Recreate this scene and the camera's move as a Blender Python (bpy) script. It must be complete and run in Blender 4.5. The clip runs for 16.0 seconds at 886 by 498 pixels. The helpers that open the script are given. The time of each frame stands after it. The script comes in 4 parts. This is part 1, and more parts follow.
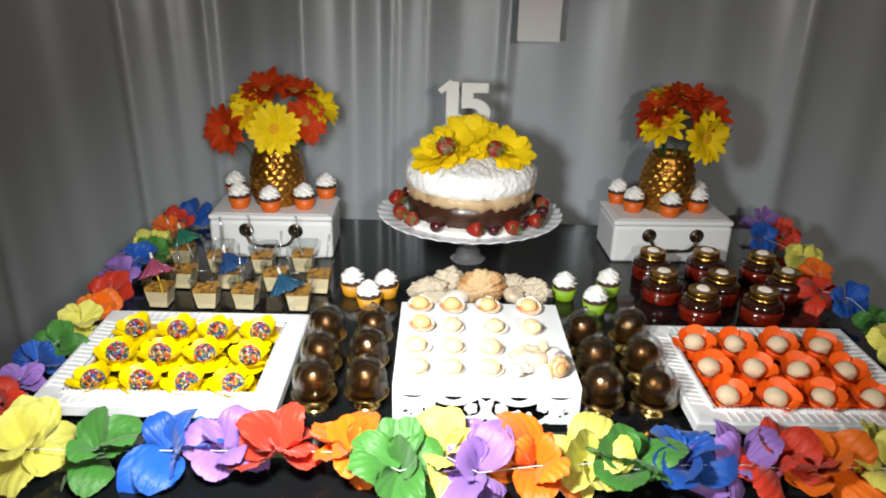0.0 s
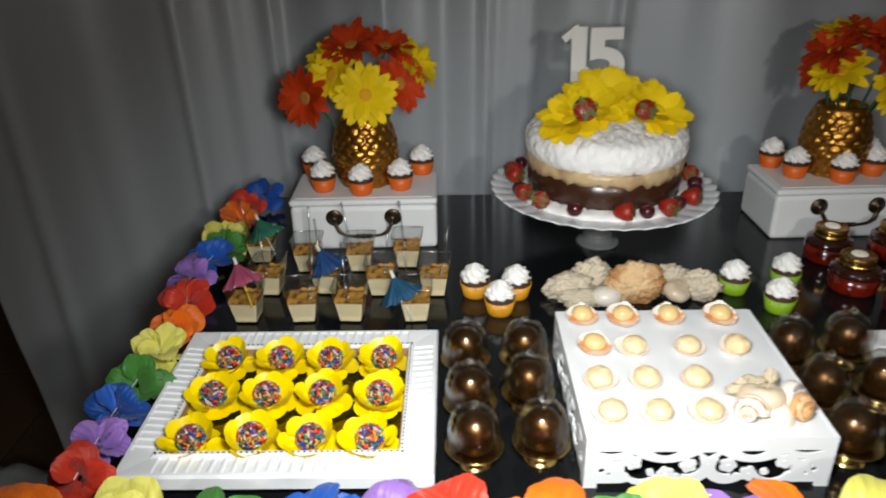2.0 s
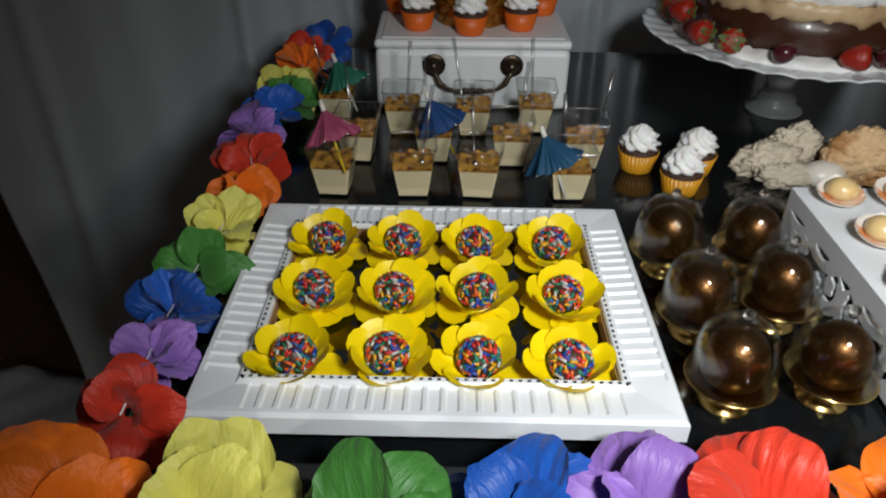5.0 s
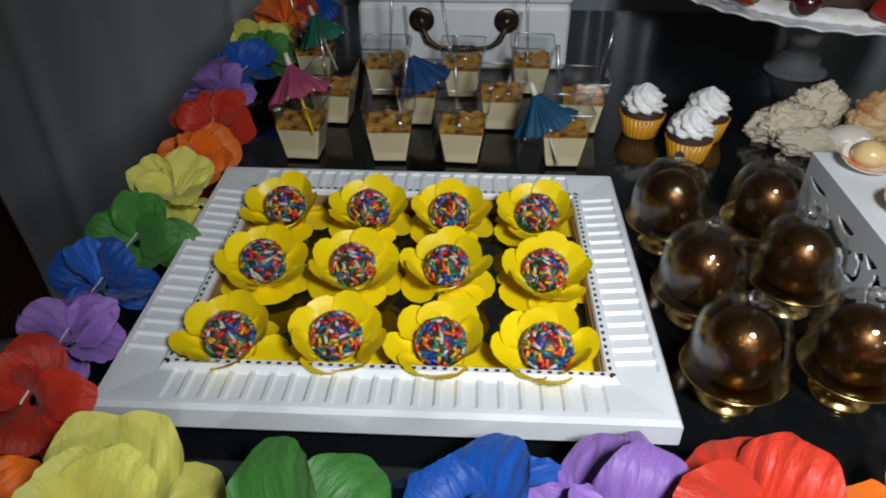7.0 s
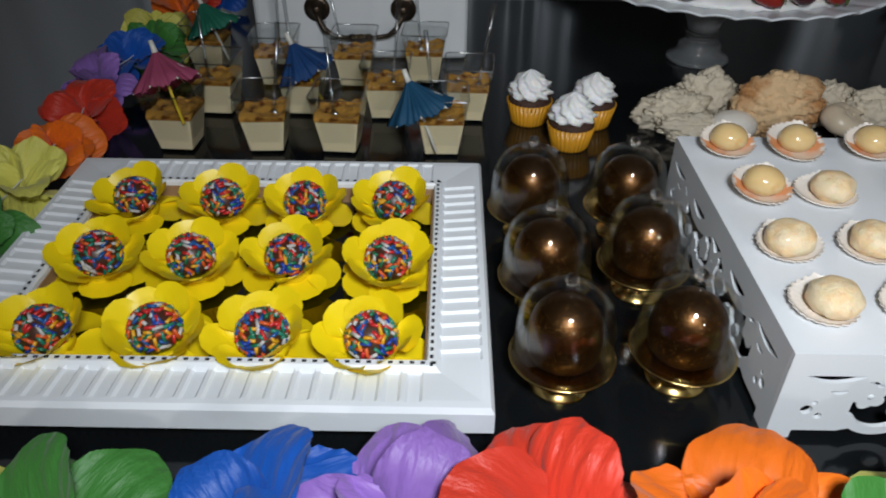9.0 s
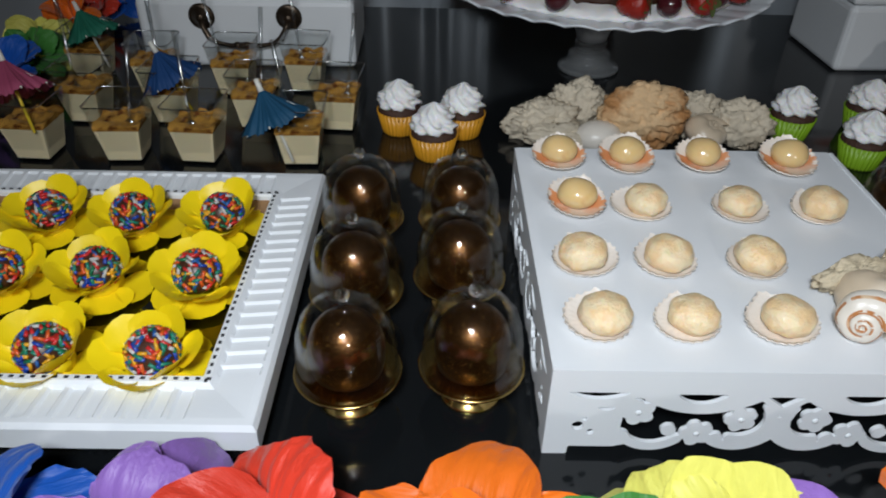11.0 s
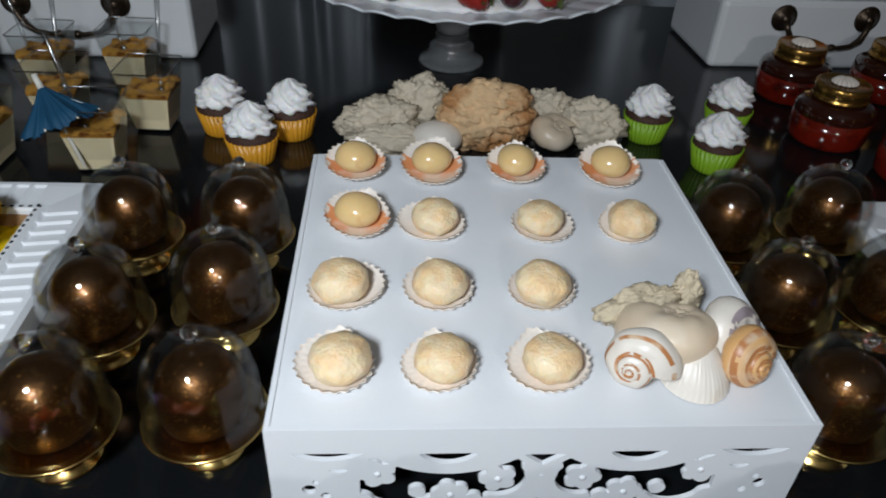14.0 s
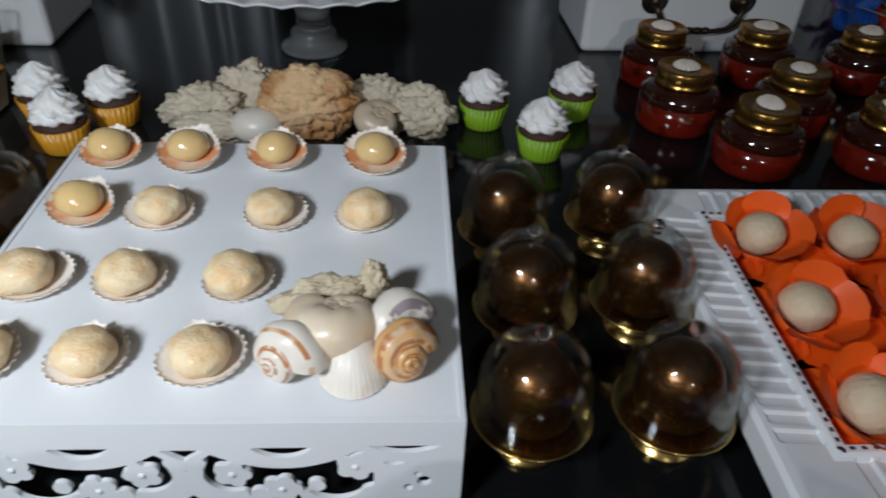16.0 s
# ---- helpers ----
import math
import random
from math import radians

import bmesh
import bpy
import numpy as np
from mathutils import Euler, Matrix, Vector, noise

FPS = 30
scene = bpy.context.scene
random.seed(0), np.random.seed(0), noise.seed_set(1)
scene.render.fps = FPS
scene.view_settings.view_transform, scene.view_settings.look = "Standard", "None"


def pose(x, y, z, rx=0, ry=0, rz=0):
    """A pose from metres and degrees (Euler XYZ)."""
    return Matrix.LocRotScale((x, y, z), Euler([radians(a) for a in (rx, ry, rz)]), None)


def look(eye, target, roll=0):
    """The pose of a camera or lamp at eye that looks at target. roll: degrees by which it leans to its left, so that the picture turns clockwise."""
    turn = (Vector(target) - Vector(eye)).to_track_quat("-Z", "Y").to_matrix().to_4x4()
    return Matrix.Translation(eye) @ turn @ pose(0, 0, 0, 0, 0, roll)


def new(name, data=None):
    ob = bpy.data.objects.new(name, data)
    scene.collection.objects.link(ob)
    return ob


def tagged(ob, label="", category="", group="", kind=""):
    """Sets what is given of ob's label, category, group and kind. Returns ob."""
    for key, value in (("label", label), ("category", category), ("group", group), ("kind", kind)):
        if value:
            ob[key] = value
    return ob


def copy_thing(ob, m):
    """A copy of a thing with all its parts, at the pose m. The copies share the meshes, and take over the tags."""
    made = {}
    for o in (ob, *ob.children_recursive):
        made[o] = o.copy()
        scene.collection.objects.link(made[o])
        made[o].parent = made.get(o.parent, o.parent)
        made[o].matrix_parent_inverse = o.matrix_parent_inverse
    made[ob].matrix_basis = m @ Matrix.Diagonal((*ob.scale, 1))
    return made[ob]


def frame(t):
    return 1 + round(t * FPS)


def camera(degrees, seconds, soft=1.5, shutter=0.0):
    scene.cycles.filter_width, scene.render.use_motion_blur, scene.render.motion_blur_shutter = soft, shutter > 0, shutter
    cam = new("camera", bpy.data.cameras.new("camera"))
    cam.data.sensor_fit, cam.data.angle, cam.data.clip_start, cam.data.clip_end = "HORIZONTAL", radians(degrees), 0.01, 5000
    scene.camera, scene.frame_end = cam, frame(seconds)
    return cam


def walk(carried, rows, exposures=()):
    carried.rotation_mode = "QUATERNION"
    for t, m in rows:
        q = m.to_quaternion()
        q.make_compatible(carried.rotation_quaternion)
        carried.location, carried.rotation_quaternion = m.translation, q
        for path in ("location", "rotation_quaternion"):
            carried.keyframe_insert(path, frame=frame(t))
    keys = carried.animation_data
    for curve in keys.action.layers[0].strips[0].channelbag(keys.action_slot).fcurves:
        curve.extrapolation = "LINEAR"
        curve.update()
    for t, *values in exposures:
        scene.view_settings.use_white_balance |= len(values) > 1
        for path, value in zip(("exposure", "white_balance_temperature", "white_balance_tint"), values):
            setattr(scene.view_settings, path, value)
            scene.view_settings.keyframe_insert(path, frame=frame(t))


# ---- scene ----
cam = camera(62.5, 16.0, soft=1.9, shutter=0.4)
PATH = [
    (0, (0.321, 0.437, 1.319), (0.329, 2.291, 0.568), 1.5),
    (0.5, (0.338, 0.464, 1.314), (0.337, 2.311, 0.546), 1.3),
    (1, (0.326, 0.499, 1.311), (0.216, 2.323, 0.499), 0.5),
    (1.5, (0.251, 0.578, 1.307), (0.145, 2.39, 0.467), -0.0),
    (2, (0.147, 0.676, 1.287), (0.104, 2.471, 0.404), -1.2),
    (2.5, (0.069, 0.741, 1.251), (0.063, 2.498, 0.295), 1.0),
    (3, (0.021, 0.781, 1.206), (0.014, 2.528, 0.233), 1.3),
    (3.5, (0.014, 0.819, 1.186), (0.012, 2.538, 0.165), -0.3),
    (4, (0.004, 0.852, 1.166), (0.045, 2.547, 0.104), 0.3),
    (4.5, (-0.014, 0.872, 1.152), (0.022, 2.589, 0.127), 1.2),
    (4.7, (-0.024, 0.879, 1.137), (-0.022, 2.574, 0.077), 0.9),
    (6.8, (0.005, 0.943, 1.072), (-0.077, 2.569, -0.09), 0.2),
    (7, (0.01, 0.944, 1.076), (-0.065, 2.576, -0.077), 0.3),
    (7.5, (0.033, 0.949, 1.073), (-0.025, 2.584, -0.078), 0.2),
    (8, (0.055, 0.952, 1.066), (0.008, 2.59, -0.081), 0.6),
    (8.5, (0.079, 0.954, 1.063), (0.055, 2.587, -0.091), 0.8),
    (9, (0.098, 0.953, 1.065), (0.077, 2.583, -0.094), 0.6),
    (9.5, (0.128, 0.956, 1.07), (0.127, 2.582, -0.094), 0.6),
    (11.8, (0.247, 0.967, 1.067), (0.274, 2.608, -0.077), 2.0),
    (12, (0.256, 0.971, 1.066), (0.3, 2.6, -0.094), 2.4),
    (12.5, (0.278, 0.981, 1.068), (0.306, 2.602, -0.103), 2.5),
    (13, (0.296, 0.987, 1.066), (0.34, 2.609, -0.104), 2.8),
    (13.5, (0.308, 1.005, 1.065), (0.391, 2.624, -0.105), 3.1),
    (14, (0.319, 1.016, 1.057), (0.448, 2.631, -0.116), 3.3),
    (14.5, (0.362, 1.019, 1.056), (0.393, 2.626, -0.133), 2.0),
    (15, (0.413, 1.025, 1.05), (0.423, 2.628, -0.146), 2.8),
    (15.5, (0.443, 1.021, 1.053), (0.464, 2.626, -0.141), 2.3),
    (16, (0.479, 1.02, 1.056), (0.567, 2.62, -0.142), 2.4),
]
EXPOSURES = [(0.0, 1.12, 7100, 10), (1.0, 0.94, 7100, 10), (1.5, 0.76, 7050, 10), (2.5, 0.4, 7000, 10), (3.5, 0.18, 6950, 10), (4.5, 0.03, 6850, 10), (7.0, -0.2, 6550, 10), (9.0, -0.33, 6400, 10), (12.0, -0.36, 6300, 10), (14.0, -0.33, 6250, 10), (16.0, -0.29, 6250, 10)]
walk(cam, [(t, look(eye, target, roll)) for t, eye, target, roll in PATH], EXPOSURES)

# ---------------------------------------------------------------- world and lights
T = 0.76                                    # table top height
world = bpy.data.worlds.new("room_air")
scene.world = world
world.use_nodes = True
world.node_tree.nodes["Background"].inputs[0].default_value = (0.5, 0.55, 0.65, 1)
world.node_tree.nodes["Background"].inputs[1].default_value = 0.012


def lamp(name, kind, m, power, color, size):
    data = bpy.data.lights.new(name, kind)
    data.energy, data.color = power, color
    if kind == "AREA":
        data.shape, data.size = "DISK", size
    else:
        data.shadow_soft_size = size
    ob = new(name, data)
    ob.matrix_world = m
    return ob


torch = lamp("hand_torch", "SPOT", look((0.165, 0.86, 1.24), (0.255, 1.24, 0.78)), 20.5, (0.9, 0.96, 1.0), 0.05)
torch.data.spot_size, torch.data.spot_blend = radians(112), 1.0
# unseen fill lamp, added behind the camera to brighten the curtain and fronts
lamp("curtain_fill", "POINT", pose(0.64, -0.4, 1.55), 18.5, (1.0, 0.97, 0.93), 0.06)

# ---------------------------------------------------------------- materials


def mat(name, base, rough=0.5, metal=0.0, vary=0.12, grain=60.0, bump=0.0, bump_scale=200.0, coat=0.0, sheen=0.0,
        sss=0.0, spec=0.5, random_hue=0.0, dark=None, dark_scale=12.0, dark_at=0.6, stretch=None):
    m = bpy.data.materials.new(name)
    m.use_nodes = True
    nt = m.node_tree
    p = nt.nodes["Principled BSDF"]
    tc = nt.nodes.new("ShaderNodeTexCoord")
    co = tc.outputs["Object"]
    if stretch:
        mp = nt.nodes.new("ShaderNodeMapping")
        mp.inputs["Scale"].default_value = stretch
        nt.links.new(co, mp.inputs[0])
        co = mp.outputs[0]

    def noise_tex(scale, detail=3.0):
        n = nt.nodes.new("ShaderNodeTexNoise")
        n.inputs["Scale"].default_value, n.inputs["Detail"].default_value = scale, detail
        nt.links.new(co, n.inputs["Vector"])
        return n.outputs["Fac"]

    def mixed(fac, a, b):
        x = nt.nodes.new("ShaderNodeMix")
        x.data_type = "RGBA"
        nt.links.new(fac, x.inputs[0])
        for sock, v in ((x.inputs[6], a), (x.inputs[7], b)):
            if isinstance(v, tuple):
                sock.default_value = (*v, 1)
            else:
                nt.links.new(v, sock)
        return x.outputs[2]

    lo = tuple(max(0, c * (1 - vary)) for c in base)
    hi = tuple(min(1, c * (1 + vary)) for c in base)
    fine, broad = noise_tex(grain), noise_tex(grain * 0.13)
    col = mixed(fine, lo, hi)
    col = mixed(broad, col, base)
    if dark:
        r = nt.nodes.new("ShaderNodeValToRGB")
        r.color_ramp.elements[0].position, r.color_ramp.elements[1].position = dark_at - 0.08, dark_at + 0.08
        nt.links.new(noise_tex(dark_scale, 5), r.inputs[0])
        col = mixed(r.outputs[0], col, dark)
    if random_hue:
        oi = nt.nodes.new("ShaderNodeObjectInfo")
        hs = nt.nodes.new("ShaderNodeHueSaturation")
        mr = nt.nodes.new("ShaderNodeMapRange")
        mr.inputs[3].default_value, mr.inputs[4].default_value = 1 - random_hue, 1 + random_hue
        nt.links.new(oi.outputs["Random"], mr.inputs[0])
        nt.links.new(mr.outputs[0], hs.inputs["Value"])
        nt.links.new(col, hs.inputs["Color"])
        col = hs.outputs[0]
    nt.links.new(col, p.inputs["Base Color"])
    mr = nt.nodes.new("ShaderNodeMapRange")
    mr.inputs[3].default_value, mr.inputs[4].default_value = max(0.02, rough * 0.8), min(1, rough * 1.2)
    nt.links.new(broad, mr.inputs[0])
    nt.links.new(mr.outputs[0], p.inputs["Roughness"])
    p.inputs["Metallic"].default_value = metal
    p.inputs["Coat Weight"].default_value = coat
    p.inputs["Coat Roughness"].default_value = 0.08
    p.inputs["Sheen Weight"].default_value = sheen
    p.inputs["Specular IOR Level"].default_value = spec
    if sss:
        p.inputs["Subsurface Weight"].default_value = sss
        p.inputs["Subsurface Radius"].default_value = (0.006, 0.004, 0.002)
        p.inputs["Subsurface Scale"].default_value = 0.6
    if bump:
        b = nt.nodes.new("ShaderNodeBump")
        b.inputs["Strength"].default_value, b.inputs["Distance"].default_value = bump, 0.002
        nt.links.new(noise_tex(bump_scale, 4), b.inputs["Height"])
        nt.links.new(b.outputs[0], p.inputs["Normal"])
    return m


def clear(name, tint=(0.97, 0.98, 0.98), gloss=0.55, rough=0.04, least=0.05):
    """Thin clear plastic: see-through, with gloss that grows towards the rim."""
    m = bpy.data.materials.new(name)
    m.use_nodes = True
    nt = m.node_tree
    nt.nodes.remove(nt.nodes["Principled BSDF"])
    out = nt.nodes["Material Output"]
    tr, gl, mx = nt.nodes.new("ShaderNodeBsdfTransparent"), nt.nodes.new("ShaderNodeBsdfGlossy"), nt.nodes.new("ShaderNodeMixShader")
    lw, pw, mr = nt.nodes.new("ShaderNodeLayerWeight"), nt.nodes.new("ShaderNodeMath"), nt.nodes.new("ShaderNodeMapRange")
    lw.inputs[0].default_value = 0.5
    pw.operation = "POWER"
    pw.inputs[1].default_value = 2.6
    nt.links.new(lw.outputs["Facing"], pw.inputs[0])
    mr.inputs[3].default_value, mr.inputs[4].default_value = least, gloss
    nt.links.new(pw.outputs[0], mr.inputs[0])
    tr.inputs[0].default_value = (*tint, 1)
    gl.inputs["Roughness"].default_value = rough
    nt.links.new(mr.outputs[0], mx.inputs[0])
    nt.links.new(tr.outputs[0], mx.inputs[1])
    nt.links.new(gl.outputs[0], mx.inputs[2])
    nt.links.new(mx.outputs[0], out.inputs[0])
    return m


def island_colours(name, colours, rough=0.35):
    m = bpy.data.materials.new(name)
    m.use_nodes = True
    nt = m.node_tree
    p = nt.nodes["Principled BSDF"]
    g, r = nt.nodes.new("ShaderNodeNewGeometry"), nt.nodes.new("ShaderNodeValToRGB")
    r.color_ramp.interpolation = "CONSTANT"
    while len(r.color_ramp.elements) < len(colours):
        r.color_ramp.elements.new(0.5)
    for i, c in enumerate(colours):
        r.color_ramp.elements[i].position, r.color_ramp.elements[i].color = i / len(colours), (*c, 1)
    nt.links.new(g.outputs["Random Per Island"], r.inputs[0])
    nt.links.new(r.outputs[0], p.inputs["Base Color"])
    p.inputs["Roughness"].default_value = rough
    return m


def glass(name, tint, rough=0.03):
    m = mat(name, tint, rough, vary=0.02)
    p = m.node_tree.nodes["Principled BSDF"]
    p.inputs["Transmission Weight"].default_value, p.inputs["IOR"].default_value = 1.0, 1.48
    return m


WHITE = mat("white_lacquer", (0.78, 0.8, 0.83), 0.38, vary=0.04, grain=40, bump=0.04, bump_scale=350, dark=(0.66, 0.68, 0.7), dark_scale=9, dark_at=0.72)
CASE_WHITE = mat("white_painted_case", (0.76, 0.78, 0.8), 0.42, vary=0.05, grain=30, bump=0.05, bump_scale=300)
TABLE = mat("black_glass", (0.006, 0.007, 0.008), 0.11, vary=0.5, grain=20, spec=0.45)
STEEL = mat("black_steel", (0.03, 0.03, 0.03), 0.4, metal=0.8)
FLOOR = mat("brown_floor_tile", (0.09, 0.055, 0.035), 0.35, vary=0.35, grain=14, bump=0.1, bump_scale=60)
JOINT = mat("floor_joint", (0.035, 0.028, 0.022), 0.8)
WALL = mat("brown_wall_paint", (0.13, 0.06, 0.035), 0.75, vary=0.4, grain=18, bump=0.2, bump_scale=90, dark=(0.06, 0.05, 0.02), dark_scale=7)
CEIL = mat("ceiling_paint", (0.5, 0.49, 0.46), 0.9)
SATIN = mat("silver_satin_curtain", (0.42, 0.46, 0.5), 0.36, metal=0.12, vary=0.14, grain=10, bump=0.1, bump_scale=26, sheen=0.15, stretch=(1, 1, 0.06), spec=0.55)
PALE_PANEL = mat("pale_grey_panel", (0.8, 0.81, 0.83), 0.7, vary=0.05)
MIRROR = mat("mirror_base", (0.25, 0.25, 0.26), 0.03, metal=1.0, vary=0.05)
HOLE_SHADE_SEAL = mat("hole_shade_and_seal", (0.02, 0.02, 0.025), 0.8)
WOODEDGE = mat("bare_wood_edge", (0.34, 0.2, 0.1), 0.6, vary=0.25, grain=120, stretch=(1, 1, 6))
YEL_CARD = mat("yellow_card", (0.9, 0.67, 0.004), 0.42, vary=0.07, grain=50, random_hue=0.07, bump=0.03)
ORG_CARD = mat("orange_card", (0.9, 0.115, 0.006), 0.5, vary=0.1, grain=50, random_hue=0.1, bump=0.04)
CHOC = mat("dark_chocolate_paste", (0.06, 0.022, 0.012), 0.4, vary=0.2, grain=150, bump=0.15)
SPRINK = island_colours("sugar_sprinkles", [(0.55, 0.025, 0.025), (0.015, 0.055, 0.34), (0.7, 0.34, 0.015), (0.5, 0.48, 0.46), (0.01, 0.15, 0.07), (0.65, 0.1, 0.02), (0.015, 0.2, 0.13), (0.015, 0.09, 0.29)])
COCO = mat("coconut_sweet", (0.72, 0.58, 0.4), 0.62, vary=0.14, grain=110, bump=0.5, bump_scale=330, sss=0.15)
COCO_SUGAR = mat("sugared_coconut_sweet", (0.82, 0.58, 0.32), 0.5, vary=0.14, grain=200, bump=0.5, bump_scale=600, dark=(0.84, 0.68, 0.44), dark_scale=110, dark_at=0.5, sss=0.3, coat=0.15)
CARAMEL = mat("caramel_glazed_sweet", (0.76, 0.53, 0.24), 0.2, vary=0.15, grain=60, coat=0.6, sss=0.2, dark=(0.62, 0.3, 0.1), dark_scale=40, dark_at=0.7)
SHELL = mat("cream_scallop_shell", (0.84, 0.76, 0.68), 0.42, vary=0.18, grain=70, bump=0.2, random_hue=0.12)
SHELL_PINK = mat("orange_scallop_shell", (0.7, 0.29, 0.12), 0.42, vary=0.3, grain=60, bump=0.2, dark=(0.75, 0.6, 0.48), dark_scale=45, dark_at=0.55)
SNAIL_W = mat("white_snail_shell", (0.76, 0.7, 0.62), 0.35, vary=0.12, grain=50, bump=0.15, dark=(0.62, 0.46, 0.3), dark_scale=30, dark_at=0.7)
SNAIL_B = mat("orange_banded_snail_shell", (0.7, 0.4, 0.16), 0.35, vary=0.2, grain=60, bump=0.15, dark=(0.72, 0.64, 0.55), dark_scale=38, dark_at=0.55, stretch=(0.4, 0.4, 2.2))
STRIPE = mat("rust_stripe", (0.48, 0.2, 0.07), 0.4, vary=0.4, grain=90, dark=(0.66, 0.48, 0.32), dark_scale=120, dark_at=0.6)
STRIPE2 = mat("purple_grey_stripe", (0.34, 0.28, 0.3), 0.4, vary=0.3, grain=90)
SNAIL_C = mat("cream_snail_shell", (0.68, 0.55, 0.4), 0.35, vary=0.15, grain=40, bump=0.1, dark=(0.75, 0.66, 0.55), dark_scale=25, dark_at=0.55)
CORAL_S = mat("small_beige_coral", (0.56, 0.47, 0.33), 0.8, vary=0.25, grain=70, bump=0.8, bump_scale=200, dark=(0.42, 0.33, 0.2), dark_scale=50)
CORAL = mat("dry_pale_coral", (0.6, 0.52, 0.4), 0.75, vary=0.35, grain=45, bump=1.0, bump_scale=160, dark=(0.38, 0.31, 0.22), dark_scale=30)
CORAL_B = mat("tan_brown_coral", (0.66, 0.45, 0.25), 0.85, vary=0.3, grain=60, bump=1.0, bump_scale=180, dark=(0.42, 0.2, 0.07), dark_scale=26, dark_at=0.52)
EGG = mat("gold_dusted_chocolate", (0.09, 0.037, 0.01), 0.35, metal=0.88, vary=0.3, grain=260, bump=0.12, bump_scale=700, dark=(0.42, 0.2, 0.05), dark_scale=650, dark_at=0.66, coat=0.2)
REDCUP = mat("red_foil_ring", (0.5, 0.05, 0.015), 0.35)
GOLD = mat("gold_plastic", (0.82, 0.58, 0.2), 0.2, metal=1.0, vary=0.12, grain=30)
OLDGOLD = mat("painted_gold", (0.43, 0.2, 0.035), 0.3, metal=0.9, vary=0.3, grain=60, bump=0.3, bump_scale=150, dark=(0.2, 0.1, 0.02), dark_scale=40, dark_at=0.68)
LIDGOLD = mat("gold_lid", (0.42, 0.24, 0.06), 0.26, metal=0.95, vary=0.15)
BRONZE = mat("antique_bronze", (0.07, 0.05, 0.035), 0.33, metal=0.85, vary=0.4, grain=200, bump=0.3, bump_scale=400)
DOME = clear("clear_dome_plastic", gloss=0.52, least=0.045, rough=0.015)
CUPPLASTIC = clear("clear_cup_plastic", (0.95, 0.96, 0.96), 0.4, 0.08, 0.06)
SPOONPLASTIC = clear("clear_spoon_plastic", (0.88, 0.9, 0.91), 0.6, 0.2, 0.2)
RIMPLASTIC = clear("cup_rim_plastic", (0.85, 0.87, 0.88), 0.6, 0.25, 0.35)
KNOB = glass("clear_knob", (0.95, 0.97, 0.98))
STAND = glass("pressed_glass", (0.9, 0.94, 0.96), 0.06)
STAND.node_tree.nodes["Principled BSDF"].inputs["Transmission Weight"].default_value = 0.85
PLATE = mat("white_lace_plate", (0.7, 0.73, 0.77), 0.3, vary=0.06, coat=0.3)
MOUSSE = mat("passion_mousse", (0.88, 0.74, 0.48), 0.5, vary=0.05, grain=40, sss=0.15)
SYRUP = mat("brown_caramel_topping", (0.62, 0.31, 0.06), 0.22, vary=0.35, grain=110, coat=0.5, dark=(0.16, 0.048, 0.012), dark_scale=120, dark_at=0.58)
UMB = {"pink": mat("pink_tissue", (0.3, 0.05, 0.11), 0.7, vary=0.2), "green": mat("green_tissue", (0.008, 0.13, 0.08), 0.7, vary=0.2),
       "blue": mat("blue_tissue", (0.002, 0.04, 0.15), 0.7, vary=0.2), "teal": mat("teal_tissue", (0.002, 0.055, 0.12), 0.7, vary=0.3)}
RIBW = mat("white_stick", (0.7, 0.68, 0.62), 0.6)
STRAW = mat("yellow_straw", (0.7, 0.5, 0.03), 0.4)
FROST = mat("whipped_cream", (0.86, 0.85, 0.84), 0.55, vary=0.03, bump=0.25, bump_scale=160, sss=0.2)
CAKE = mat("chocolate_sponge", (0.05, 0.02, 0.011), 0.75, vary=0.35, grain=220, bump=0.6, bump_scale=320)
WRAP = {"gold": mat("gold_paper_wrapper", (0.64, 0.29, 0.015), 0.38, vary=0.1, spec=0.6), "green": mat("lime_paper_wrapper", (0.22, 0.4, 0.015), 0.45, vary=0.1),
        "orange": mat("orange_paper_wrapper", (0.72, 0.13, 0.012), 0.45, vary=0.08)}
SUGAR = mat("powdered_sugar_coating", (0.86, 0.86, 0.86), 0.8, vary=0.04, bump=0.8, bump_scale=120, dark=(0.42, 0.33, 0.27), dark_scale=42, dark_at=0.7)
DULCE = mat("caramel_cream_layer", (0.55, 0.4, 0.23), 0.4, vary=0.15, grain=60, bump=0.3, bump_scale=80, sss=0.1, dark=(0.32, 0.18, 0.09), dark_scale=20, dark_at=0.62)
GANACHE = mat("chocolate_ganache", (0.045, 0.016, 0.008), 0.3, vary=0.25, grain=40, coat=0.15, bump=0.2, bump_scale=70)
BERRY = mat("strawberry_skin", (0.3, 0.013, 0.005), 0.36, vary=0.4, grain=120, bump=0.5, bump_scale=420, coat=0.05)
CALYX = mat("strawberry_leaf", (0.09, 0.12, 0.03), 0.7, vary=0.2)
GRAPE = mat("red_grape_skin", (0.06, 0.008, 0.012), 0.2, vary=0.2, coat=0.4)
GLITTER = mat("white_glitter_wax", (0.84, 0.84, 0.82), 0.35, vary=0.1, grain=500, bump=0.7, bump_scale=900)
GERB = {"red": mat("red_silk_petal", (0.5, 0.042, 0.006), 0.65, vary=0.2, grain=80, random_hue=0.15, spec=0.2),
        "yellow": mat("yellow_silk_petal", (0.82, 0.58, 0.012), 0.65, vary=0.12, grain=80, random_hue=0.1, spec=0.2)}
GCORE = {"red": mat("orange_flower_eye", (0.5, 0.2, 0.03), 0.8, bump=0.8, bump_scale=600), "yellow": mat("amber_flower_eye", (0.72, 0.36, 0.01), 0.8, bump=0.8, bump_scale=600)}
